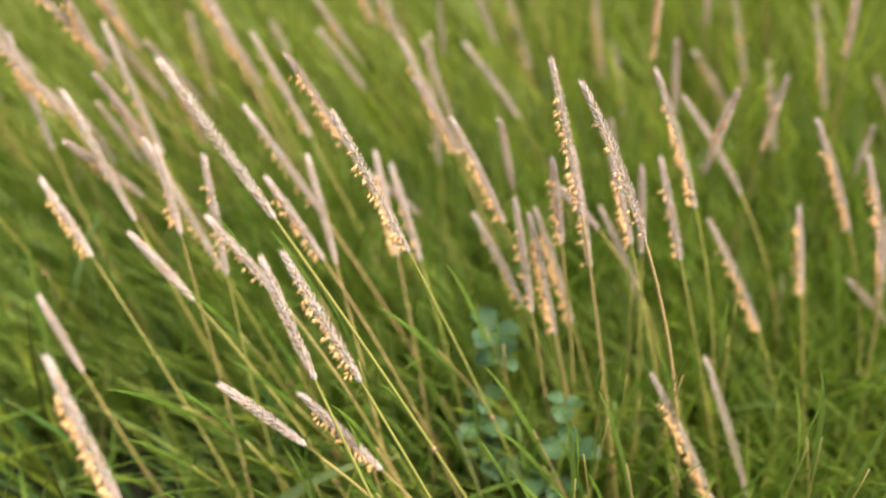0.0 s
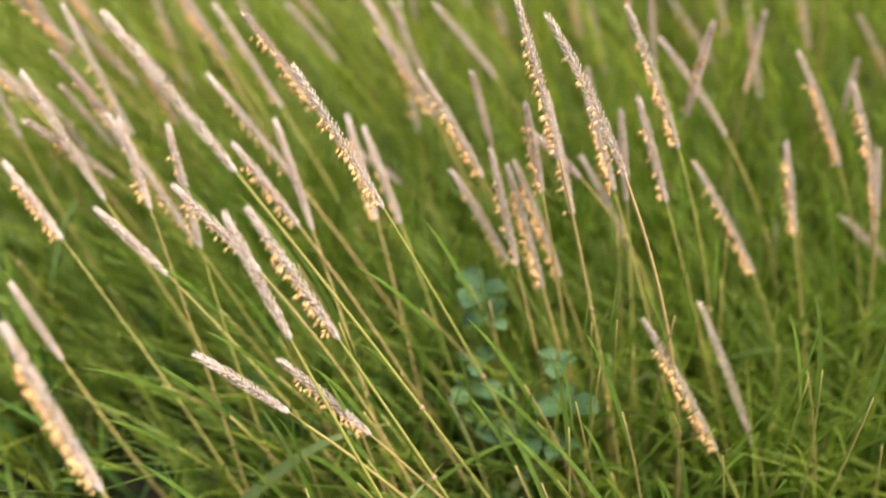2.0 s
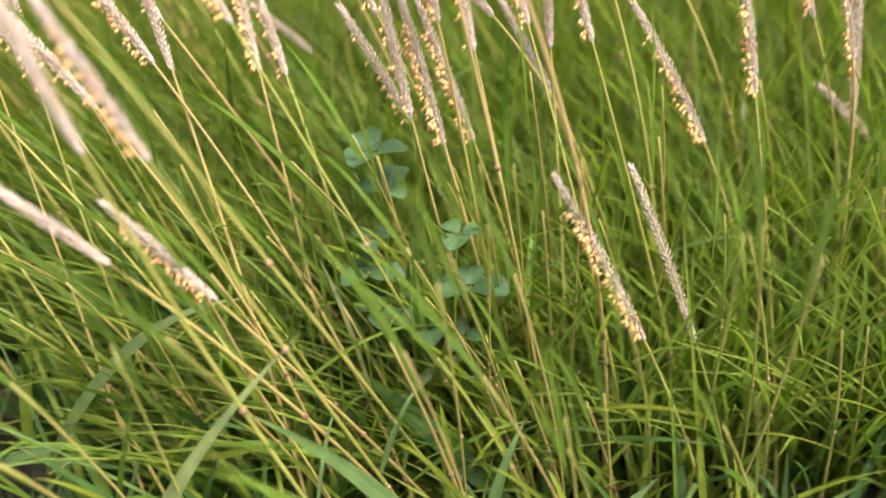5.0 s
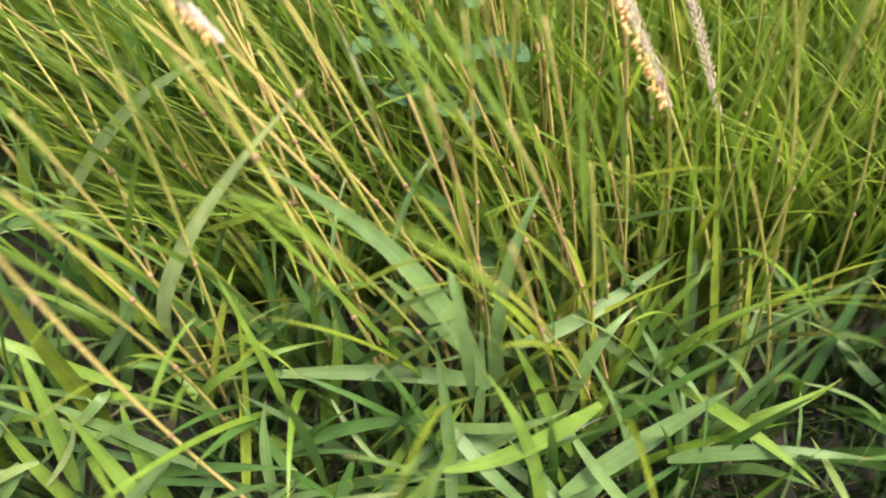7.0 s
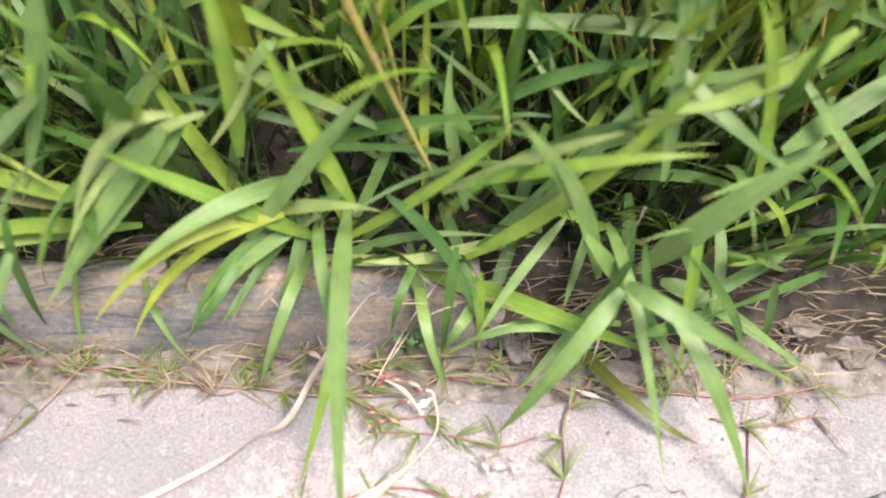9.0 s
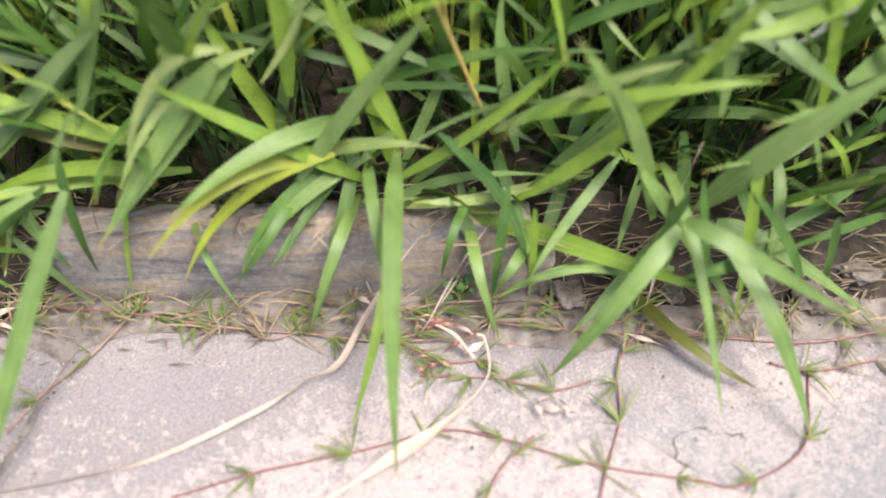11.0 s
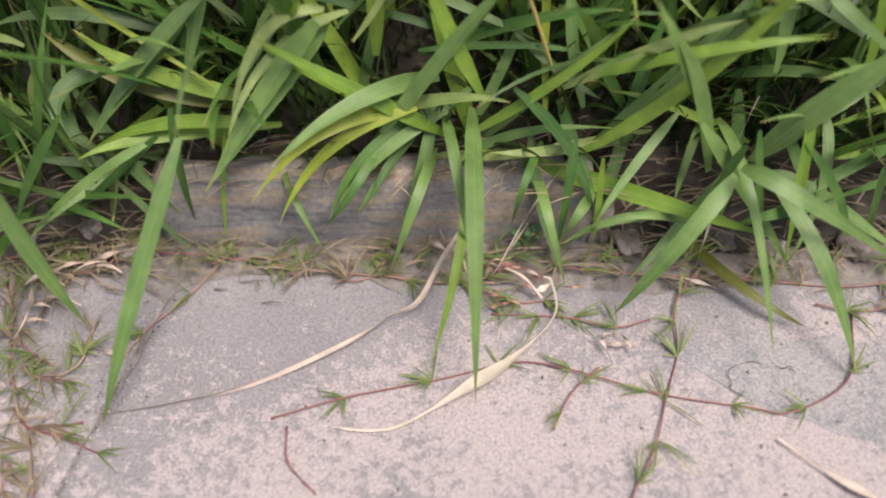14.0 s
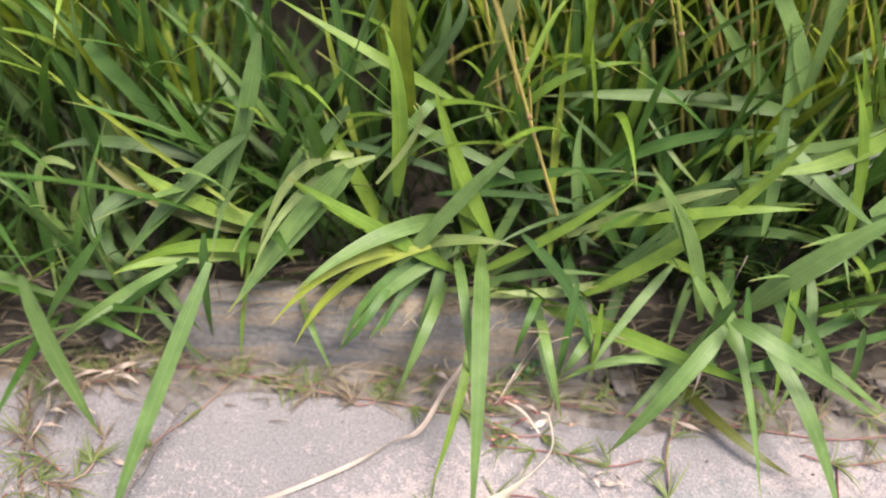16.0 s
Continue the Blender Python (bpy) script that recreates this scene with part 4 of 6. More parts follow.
# long leaves that arch out over the kerb
tuft = tussock("broad grey-green and yellowing leaves leaning over the kerb")
leaf(tuft, (-0.247, 0.160, 0.235), (-0.297, 0.150, 0.191), (-0.351, 0.100, 0.129), 0.0152, 'grey')
leaf(tuft, (-0.202, 0.220, 0.328), (-0.224, 0.180, 0.226), (-0.264, 0.140, 0.148), 0.0172, 'green')
leaf(tuft, (-0.116, 0.150, 0.244), (-0.178, 0.142, 0.258), (-0.208, 0.085, 0.145), 0.0103, 'pale')
leaf(tuft, (-0.121, 0.140, 0.233), (-0.175, 0.127, 0.175), (-0.231, 0.045, 0.119), 0.0193, 'green')
leaf(tuft, (-0.243, 0.140, 0.165), (-0.296, 0.150, 0.163), (-0.347, 0.160, 0.216), 0.0166, 'lime')
leaf(tuft, (-0.263, 0.140, 0.152), (-0.335, 0.145, 0.154), (-0.381, 0.170, 0.210), 0.0145, 'olive')
leaf(tuft, (-0.198, 0.125, 0.125), (-0.299, 0.128, 0.149), (-0.372, 0.100, 0.102), 0.0136, 'lime')
leaf(tuft, (-0.399, 0.150, 0.173), (-0.405, 0.135, 0.083), (-0.327, 0.100, 0.110), 0.0139, 'grey')
leaf(tuft, (-0.376, 0.150, 0.174), (-0.415, 0.135, 0.161), (-0.363, 0.100, 0.122), 0.0145, 'grey')
tuft = tussock("broad bright green leaves fanning out over the kerb")
leaf(tuft, (0.032, 0.105, 0.097), (0.080, 0.097, 0.098), (0.141, 0.100, 0.120), 0.0109, 'pale')
leaf(tuft, (-0.050, 0.115, 0.154), (-0.111, 0.122, 0.185), (-0.170, 0.120, 0.238), 0.0149, 'lime')
leaf(tuft, (-0.056, 0.115, 0.151), (-0.131, 0.102, 0.141), (-0.171, 0.040, 0.073), 0.0122, 'yellow')
leaf(tuft, (-0.036, 0.120, 0.177), (0.013, 0.145, 0.228), (0.054, 0.150, 0.272), 0.0147, 'green')
leaf(tuft, (0.003, 0.140, 0.215), (-0.021, 0.165, 0.247), (-0.034, 0.170, 0.313), 0.0144, 'lime')
leaf(tuft, (-0.066, 0.170, 0.242), (-0.059, 0.185, 0.296), (-0.084, 0.220, 0.343), 0.0183, 'lime')
leaf(tuft, (-0.055, 0.170, 0.246), (-0.030, 0.185, 0.264), (-0.053, 0.180, 0.285), 0.0062, 'pale')
leaf(tuft, (0.055, 0.115, 0.152), (0.125, 0.125, 0.189), (0.162, 0.135, 0.242), 0.0097, 'lime')
leaf(tuft, (0.091, 0.110, 0.152), (0.132, 0.105, 0.105), (0.137, 0.040, 0.065), 0.0114, 'deep')
leaf(tuft, (0.082, 0.090, 0.086), (0.088, 0.070, 0.033), (0.112, 0.010, 0.010), 0.0119, 'grey')
leaf(tuft, (-0.026, 0.100, 0.112), (-0.037, 0.060, 0.068), (-0.068, 0.020, 0.010), 0.0127, 'green')
leaf(tuft, (-0.071, 0.110, 0.129), (-0.100, 0.100, 0.121), (-0.125, 0.050, 0.060), 0.0113, 'deep')
leaf(tuft, (-0.048, 0.110, 0.130), (-0.084, 0.095, 0.116), (-0.111, 0.060, 0.071), 0.0125, 'green')
tuft = tussock("long broad green leaves crossing above the broken kerb")
leaf(tuft, (0.128, 0.105, 0.097), (0.269, 0.112, 0.208), (0.313, 0.130, 0.352), 0.0140, 'lime')
leaf(tuft, (0.289, 0.085, 0.101), (0.326, 0.077, 0.206), (0.416, 0.100, 0.261), 0.0239, 'green')
leaf(tuft, (0.240, 0.085, 0.144), (0.294, 0.067, 0.069), (0.342, 0.020, 0.010), 0.0152, 'green')
leaf(tuft, (0.242, 0.090, 0.147), (0.220, 0.105, 0.221), (0.166, 0.100, 0.270), 0.0154, 'green')
leaf(tuft, (0.178, 0.115, 0.214), (0.239, 0.107, 0.238), (0.326, 0.110, 0.232), 0.0112, 'lime')
leaf(tuft, (0.151, 0.130, 0.197), (0.207, 0.130, 0.228), (0.254, 0.130, 0.237), 0.0115, 'pale')
leaf(tuft, (0.322, 0.150, 0.258), (0.343, 0.130, 0.235), (0.401, 0.110, 0.203), 0.0124, 'green')
leaf(tuft, (0.386, 0.140, 0.210), (0.384, 0.160, 0.266), (0.327, 0.180, 0.356), 0.0132, 'lime')
leaf(tuft, (0.301, 0.140, 0.207), (0.302, 0.180, 0.281), (0.285, 0.220, 0.359), 0.0123, 'green')
leaf(tuft, (0.398, 0.160, 0.288), (0.346, 0.145, 0.241), (0.272, 0.150, 0.240), 0.0155, 'lime')
leaf(tuft, (0.188, 0.090, 0.123), (0.163, 0.070, 0.102), (0.134, 0.030, 0.070), 0.0101, 'green')
leaf(tuft, (0.371, 0.090, 0.116), (0.375, 0.065, 0.096), (0.337, 0.020, 0.011), 0.0114, 'green')
leaf(tuft, (0.312, 0.085, 0.082), (0.350, 0.072, 0.087), (0.476, 0.010, 0.010), 0.0163, 'green')
leaf(tuft, (0.277, 0.085, 0.081), (0.249, 0.075, 0.021), (0.173, 0.005, 0.010), 0.0183, 'green')
leaf(tuft, (0.398, 0.085, 0.100), (0.365, 0.073, 0.089), (0.311, 0.050, 0.062), 0.0149, 'deep')
leaf(tuft, (0.444, 0.080, 0.084), (0.430, 0.075, 0.085), (0.347, 0.050, 0.073), 0.0092, 'deep')

# taller tufts on the bank

tuft = tussock("upright yellow-green grass tuft among leaning stems")
leaf(tuft, (-0.061, 0.240, 0.162), (-0.077, 0.243, 0.312), (-0.064, 0.215, 0.426), 0.0232, 'yellow')
leaf(tuft, (-0.041, 0.240, 0.241), (-0.022, 0.205, 0.277), (-0.137, 0.190, 0.156), 0.0110, 'green')
leaf(tuft, (-0.064, 0.210, 0.243), (0.027, 0.190, 0.202), (0.084, 0.170, 0.181), 0.0111, 'green')
leaf(tuft, (-0.140, 0.400, 0.281), (0.016, 0.390, 0.538), (0.135, 0.420, 0.509), 0.0137, 'pale')
leaf(tuft, (-0.159, 0.360, 0.358), (-0.107, 0.360, 0.363), (-0.070, 0.360, 0.376), 0.0146, 'green')
leaf(tuft, (0.016, 0.180, 0.190), (0.085, 0.170, 0.223), (0.156, 0.160, 0.225), 0.0119, 'deep')
leaf(tuft, (-0.162, 0.420, 0.305), (-0.158, 0.445, 0.378), (-0.103, 0.450, 0.473), 0.0148, 'yellow')
leaf(tuft, (-0.044, 0.280, 0.224), (-0.019, 0.280, 0.282), (-0.027, 0.320, 0.320), 0.0148, 'green')
leaf(tuft, (-0.048, 0.270, 0.267), (0.023, 0.290, 0.330), (-0.022, 0.310, 0.323), 0.0099, 'grey')
leaf(tuft, (-0.200, 0.320, 0.181), (-0.121, 0.290, 0.262), (-0.064, 0.300, 0.246), 0.0143, 'green')
leaf(tuft, (-0.160, 0.220, 0.169), (-0.142, 0.220, 0.189), (-0.066, 0.220, 0.217), 0.0128, 'grey')
leaf(tuft, (-0.033, 0.420, 0.277), (0.018, 0.430, 0.361), (0.067, 0.400, 0.312), 0.0122, 'green')
leaf(tuft, (-0.110, 0.200, 0.176), (-0.150, 0.280, 0.266), (-0.152, 0.280, 0.340), 0.0070, 'yellow')
leaf(tuft, (-0.017, 0.240, 0.243), (-0.110, 0.245, 0.298), (-0.196, 0.270, 0.338), 0.0113, 'lime')
leaf(tuft, (-0.227, 0.140, 0.164), (-0.365, 0.200, 0.230), (-0.487, 0.260, 0.295), 0.0052, 'yellow')
leaf(tuft, (-0.412, 0.180, 0.181), (-0.486, 0.200, 0.222), (-0.420, 0.100, 0.057), 0.0089, 'pale')
leaf(tuft, (-0.406, 0.260, 0.199), (-0.402, 0.285, 0.255), (-0.375, 0.290, 0.326), 0.0180, 'green')
leaf(tuft, (-0.351, 0.250, 0.217), (-0.407, 0.275, 0.291), (-0.459, 0.280, 0.328), 0.0163, 'deep')
leaf(tuft, (-0.057, 0.220, 0.213), (-0.042, 0.215, 0.237), (-0.058, 0.230, 0.242), 0.0070, 'lime')

tuft = tussock("tall green grass tuft with pale arching leaves among the stems")
leaf(tuft, (0.025, 0.270, 0.284), (0.032, 0.254, 0.406), (0.191, 0.342, 0.533), 0.0149, 'pale')
leaf(tuft, (0.036, 0.240, 0.199), (0.079, 0.220, 0.321), (0.189, 0.280, 0.268), 0.0092, 'lime')
leaf(tuft, (0.087, 0.340, 0.379), (0.119, 0.325, 0.396), (0.161, 0.330, 0.409), 0.0069, 'yellow')
leaf(tuft, (0.108, 0.310, 0.255), (0.152, 0.330, 0.296), (0.237, 0.350, 0.275), 0.0129, 'green')
leaf(tuft, (0.076, 0.260, 0.167), (0.095, 0.250, 0.241), (0.138, 0.280, 0.231), 0.0105, 'green')
leaf(tuft, (0.111, 0.360, 0.208), (0.100, 0.380, 0.277), (0.080, 0.400, 0.286), 0.0137, 'deep')
leaf(tuft, (0.021, 0.300, 0.215), (0.024, 0.295, 0.295), (0.053, 0.310, 0.330), 0.0201, 'pale')
leaf(tuft, (0.092, 0.170, 0.145), (0.095, 0.250, 0.216), (0.097, 0.290, 0.344), 0.0071, 'yellow')

tuft = tussock("tall green grass tuft with one long level leaf over the bank")
leaf(tuft, (0.239, 0.170, 0.159), (0.295, 0.189, 0.227), (0.313, 0.212, 0.264), 0.0137, 'lime')
leaf(tuft, (0.321, 0.210, 0.266), (0.309, 0.195, 0.434), (0.298, 0.240, 0.418), 0.0112, 'green')
leaf(tuft, (0.268, 0.500, 0.354), (0.276, 0.500, 0.439), (0.289, 0.500, 0.535), 0.0189, 'green')
leaf(tuft, (0.170, 0.200, 0.225), (0.215, 0.205, 0.254), (0.307, 0.190, 0.256), 0.0129, 'deep')
leaf(tuft, (0.270, 0.420, 0.383), (0.291, 0.440, 0.415), (0.368, 0.460, 0.385), 0.0116, 'pale')
leaf(tuft, (0.208, 0.280, 0.230), (0.160, 0.295, 0.283), (0.134, 0.330, 0.324), 0.0149, 'deep')
leaf(tuft, (0.215, 0.160, 0.204), (0.240, 0.150, 0.234), (0.301, 0.140, 0.241), 0.0104, 'green')
leaf(tuft, (0.233, 0.320, 0.175), (0.249, 0.330, 0.243), (0.235, 0.380, 0.260), 0.0136, 'lime')
leaf(tuft, (0.177, 0.260, 0.198), (0.197, 0.270, 0.264), (0.177, 0.320, 0.274), 0.0127, 'lime')

tuft = tussock("lime-green grass tuft with pointed leaves on the bank")
leaf(tuft, (0.334, 0.220, 0.265), (0.290, 0.275, 0.404), (0.137, 0.310, 0.471), 0.0190, 'green')
leaf(tuft, (0.364, 0.360, 0.266), (0.284, 0.410, 0.345), (0.214, 0.420, 0.412), 0.0236, 'deep')
leaf(tuft, (0.345, 0.250, 0.233), (0.218, 0.260, 0.253), (0.065, 0.250, 0.243), 0.0170, 'green')
leaf(tuft, (0.363, 0.240, 0.307), (0.439, 0.268, 0.310), (0.535, 0.345, 0.326), 0.0152, 'green')
leaf(tuft, (0.409, 0.150, 0.196), (0.494, 0.197, 0.218), (0.569, 0.215, 0.273), 0.0206, 'green')
leaf(tuft, (0.402, 0.200, 0.242), (0.381, 0.211, 0.285), (0.356, 0.218, 0.342), 0.0135, 'lime')
leaf(tuft, (0.401, 0.150, 0.196), (0.380, 0.170, 0.222), (0.356, 0.190, 0.223), 0.0135, 'green')
leaf(tuft, (0.346, 0.260, 0.283), (0.342, 0.270, 0.387), (0.386, 0.320, 0.440), 0.0128, 'green')
leaf(tuft, (0.416, 0.220, 0.259), (0.424, 0.230, 0.328), (0.481, 0.280, 0.317), 0.0137, 'green')
leaf(tuft, (0.339, 0.190, 0.239), (0.367, 0.185, 0.237), (0.410, 0.200, 0.261), 0.0107, 'green')
leaf(tuft, (0.456, 0.300, 0.248), (0.482, 0.255, 0.259), (0.512, 0.230, 0.248), 0.0113, 'grey')
leaf(tuft, (0.452, 0.140, 0.217), (0.415, 0.170, 0.240), (0.409, 0.200, 0.247), 0.0116, 'green')
leaf(tuft, (0.354, 0.420, 0.289), (0.342, 0.440, 0.326), (0.305, 0.460, 0.346), 0.0137, 'deep')
leaf(tuft, (0.474, 0.420, 0.242), (0.450, 0.430, 0.271), (0.457, 0.480, 0.359), 0.0128, 'green')
leaf(tuft, (0.439, 0.380, 0.219), (0.428, 0.400, 0.287), (0.398, 0.420, 0.297), 0.0138, 'green')
leaf(tuft, (0.349, 0.260, 0.191), (0.355, 0.300, 0.283), (0.324, 0.300, 0.346), 0.0165, 'green')
leaf(tuft, (0.353, 0.280, 0.206), (0.294, 0.305, 0.257), (0.231, 0.310, 0.334), 0.0204, 'green')

tuft = tussock("loose green grass tuft beside a thick stem on the bank")
leaf(tuft, (0.515, 0.300, 0.275), (0.536, 0.310, 0.311), (0.559, 0.320, 0.328), 0.0101, 'lime')
leaf(tuft, (0.601, 0.210, 0.222), (0.628, 0.205, 0.241), (0.703, 0.260, 0.221), 0.0122, 'lime')
leaf(tuft, (0.569, 0.200, 0.249), (0.600, 0.175, 0.243), (0.629, 0.130, 0.239), 0.0136, 'lime')
leaf(tuft, (0.511, 0.180, 0.201), (0.579, 0.170, 0.249), (0.698, 0.160, 0.234), 0.0148, 'green')
leaf(tuft, (0.595, 0.260, 0.102), (0.574, 0.325, 0.284), (0.545, 0.450, 0.552), 0.0093, 'yellow')
leaf(tuft, (0.500, 0.300, 0.228), (0.519, 0.260, 0.275), (0.551, 0.220, 0.233), 0.0135, 'green')
leaf(tuft, (0.790, 0.330, 0.174), (0.748, 0.355, 0.178), (0.707, 0.400, 0.182), 0.0144, 'green')
leaf(tuft, (0.768, 0.270, 0.184), (0.700, 0.305, 0.219), (0.724, 0.400, 0.212), 0.0123, 'green')
leaf(tuft, (0.652, 0.150, 0.237), (0.647, 0.125, 0.246), (0.649, 0.080, 0.241), 0.0199, 'pale')
leaf(tuft, (0.624, 0.340, 0.184), (0.662, 0.350, 0.221), (0.758, 0.400, 0.171), 0.0116, 'green')
leaf(tuft, (0.761, 0.480, 0.244), (0.747, 0.500, 0.325), (0.662, 0.520, 0.300), 0.0119, 'pale')
leaf(tuft, (0.697, 0.480, 0.207), (0.642, 0.490, 0.305), (0.670, 0.540, 0.382), 0.0133, 'lime')


# ---- grass filling the bank ----
def tuft_template(seed, count, tones, lo, hi, wide, out_most=0.7, bend_most=1.8):
    rng = random.Random(seed)
    t = tussock("dense tuft of broad green grass leaves on the bank")
    for i in range(count):
        q = 2 * math.pi * i / count + rng.uniform(-0.4, 0.4)
        ln = rng.uniform(lo, hi)
        out = rng.uniform(0.06, out_most)
        b = Vector((math.cos(q) * 0.012, math.sin(q) * 0.012, 0))
        d = Vector((math.cos(q) * out, math.sin(q) * out, 1)).normalized()
        c = b + d * ln * 0.6
        bend = rng.uniform(0.0, 0.9) if i % 3 else rng.uniform(0.5, bend_most)
        e = c + (d + Vector((math.cos(q), math.sin(q), -bend)) * 0.8 * min(1, bend)).normalized() * ln * 0.45
        leaf(t, b, c, e, rng.uniform(*wide), rng.choice(tones), (0, 0, 1))
    return t


rng = random.Random(11)
TONES = ("lime", "lime", "yellow", "yellow", "green", "lime", "yellow", "olive")
templates = [tuft_template(100 + i, 10, TONES, 0.26, 0.46, (0.005, 0.010), 0.38, 1.1) for i in range(6)]
small = [tuft_template(200 + i, 7, ("green", "lime", "deep", "deep", "deep", "green", "grey"), 0.2, 0.36, (0.009, 0.0145)) for i in range(5)]
first = {id(t): True for t in templates + small}
for iy, ix in product(range(7), range(20)):
    x = -0.85 + 0.105 * ix + rng.uniform(-0.045, 0.045)
    y = 0.31 + 0.1 * iy + rng.uniform(-0.04, 0.04)
    t = rng.choice(templates)
    if rng.random() < (0.78 if x < 0.12 and y < 0.62 else 0.35 if x > 0.4 else 0.0):
        continue
    m = pose(x, y, bank(y) - 0.004, rng.uniform(-8, 8), rng.uniform(-14, 4), rng.uniform(0, 360))
    if first.pop(id(t), False):
        t.matrix_basis = m
    else:
        copy_thing(t, m)
for iy, ix in product(range(3), range(29)):
    x = -0.85 + 0.068 * ix + rng.uniform(-0.03, 0.03)
    y = 0.205 + 0.05 * iy + rng.uniform(-0.012, 0.015)
    t = rng.choice(small)
    if rng.random() < (0.6 if x < -0.22 and y > 0.24 else 0.35):
        continue
    m = pose(x, y, bank(y) - 0.004, rng.uniform(-4, 14), rng.uniform(-10, 10), rng.uniform(0, 360))
    if first.pop(id(t), False):
        t.matrix_basis = m
    else:
        copy_thing(t, m)


for i in range(30):
    x = rng.uniform(-0.55, 0.14)
    y = rng.uniform(0.3, 0.62)
    m = pose(x, y, bank(y) - 0.004, rng.uniform(-8, 8), rng.uniform(-14, 6), rng.uniform(0, 360))
    o = copy_thing(rng.choice(templates if i % 2 else small), pose(0, 0, 0))
    o.matrix_basis = m @ Matrix.Diagonal((1.0, 1.0, 1.1, 1))
for i in range(15):
    x = rng.uniform(0.3, 0.75) if i < 5 else rng.uniform(-0.66, -0.33)
    y = rng.uniform(0.095, 0.14)
    m = pose(x, y, soil_height(x, y) - 0.004, rng.uniform(5, 30), rng.uniform(-14, 14), rng.uniform(0, 360)) @ Matrix.Diagonal((0.75, 0.75, 0.75, 1))
    o = copy_thing(rng.choice(small), pose(0, 0, 0))
    o.matrix_basis = m


def field(name, label, count, area, length, width, mat, seed, lean=(0.0, 0.0), segs=5, spread=0.5, droop=1.1):
    """Countless thin grass leaves over a stretch of the bank."""
    rng = random.Random(seed)
    verts, faces, uvs = [], [], []
    for _ in range(count):
        y = rng.uniform(*area[1])
        x = rng.uniform(area[0][0] - 0.35 * max(y - 0.5, 0), area[0][1] + 0.35 * max(y - 0.5, 0))
        ln = rng.uniform(*length)
        q = rng.uniform(0, 6.28)
        out = rng.uniform(0.05, spread)
        b = Vector((x, y, bank(y) - 0.01))
        d = Vector((math.cos(q) * out + lean[0], math.sin(q) * out + lean[1], 1)).normalized()
        c = b + d * ln * 0.6
        e = c + (d + Vector((math.cos(q) * 0.5 + lean[0], math.sin(q) * 0.5, -rng.uniform(0.0, droop)))).normalized() * ln * 0.45
        w = rng.uniform(*width)
        n0 = len(verts)
        tw = rng.uniform(-0.6, 0.6)
        for i in range(segs + 1):
            s = i / segs
            p = bezier(b, c, e, s)
            tan = ((c - b) * (1 - s) + (e - c) * s).normalized()
            side = Vector((-math.sin(q + tw), math.cos(q + tw), 0)) * (w / 2 * (1 - max(0, (s - 0.3) / 0.7) ** 1.6) + 0.0002)
            verts += [p - side, p + side]
        for i in range(segs):
            k = n0 + 2 * i
            faces.append((k, k + 1, k + 3, k + 2))
            uvs += [(0, i / segs), (1, i / segs), (1, (i + 1) / segs), (0, (i + 1) / segs)]
    me = bpy.data.meshes.new(name)
    me.from_pydata(verts, [], faces)
    me.uv_layers.new(name="leaf").data.foreach_set("uv", np.array(uvs, dtype=np.float32).ravel())
    me.materials.append(mat)
    ob = new(name, me)
    return tagged(ob, label, "grass", kind="stuff")


# low grass whose near-black colour paints the shaded gaps under the tufts
field("undergrowth", "short green grass at the foot of the tufts, coloured dark as shade", 1500, ((-0.9, 1.1), (0.136, 0.34)), (0.05, 0.14), (0.003, 0.007), FIELD_LOW_SHADED, 4, (0.0, -0.15))
field("undergrowth", "thin green grass crowding between the tufts, darkened like shaded gaps", 4200, ((-1.0, 1.3), (0.15, 0.95)), (0.06, 0.2), (0.0018, 0.0045), FIELD_LOW_SHADED, 1)
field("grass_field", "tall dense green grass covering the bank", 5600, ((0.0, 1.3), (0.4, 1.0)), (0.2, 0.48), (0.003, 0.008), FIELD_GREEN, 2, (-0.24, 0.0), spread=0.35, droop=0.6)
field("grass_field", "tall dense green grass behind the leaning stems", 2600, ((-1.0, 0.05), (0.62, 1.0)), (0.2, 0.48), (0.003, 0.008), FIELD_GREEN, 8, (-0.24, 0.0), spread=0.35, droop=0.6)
# farther grass takes the lightened colour, which paints in the brighter upper bank
field("grass_field", "tall dense green grass covering the upper bank", 14000, ((-1.3, 1.6), (0.95, 3.6)), (0.3, 0.62), (0.004, 0.01), FIELD_FAR_LIT, 3, (-0.24, 0.0), spread=0.4, droop=0.6)

field("grass_field", "tall green grass covering the bank on both sides", 9000, ((-5.5, -1.1), (0.2, 3.6)), (0.3, 0.6), (0.006, 0.014), FIELD_FAR_LIT, 5, (-0.24, 0.0), 3, 0.4, 0.6)
field("grass_field", "tall green grass covering the bank on both sides", 9000, ((1.3, 5.5), (0.2, 3.6)), (0.3, 0.6), (0.006, 0.014), FIELD_FAR_LIT, 6, (-0.24, 0.0), 3, 0.4, 0.6)
field("grass_field", "tall green grass on the level ground above the bank", 9000, ((-5.0, 5.0), (3.5, 7.0)), (0.3, 0.6), (0.008, 0.018), FIELD_FAR_LIT, 7, (-0.24, 0.0), 3, 0.4, 0.6)

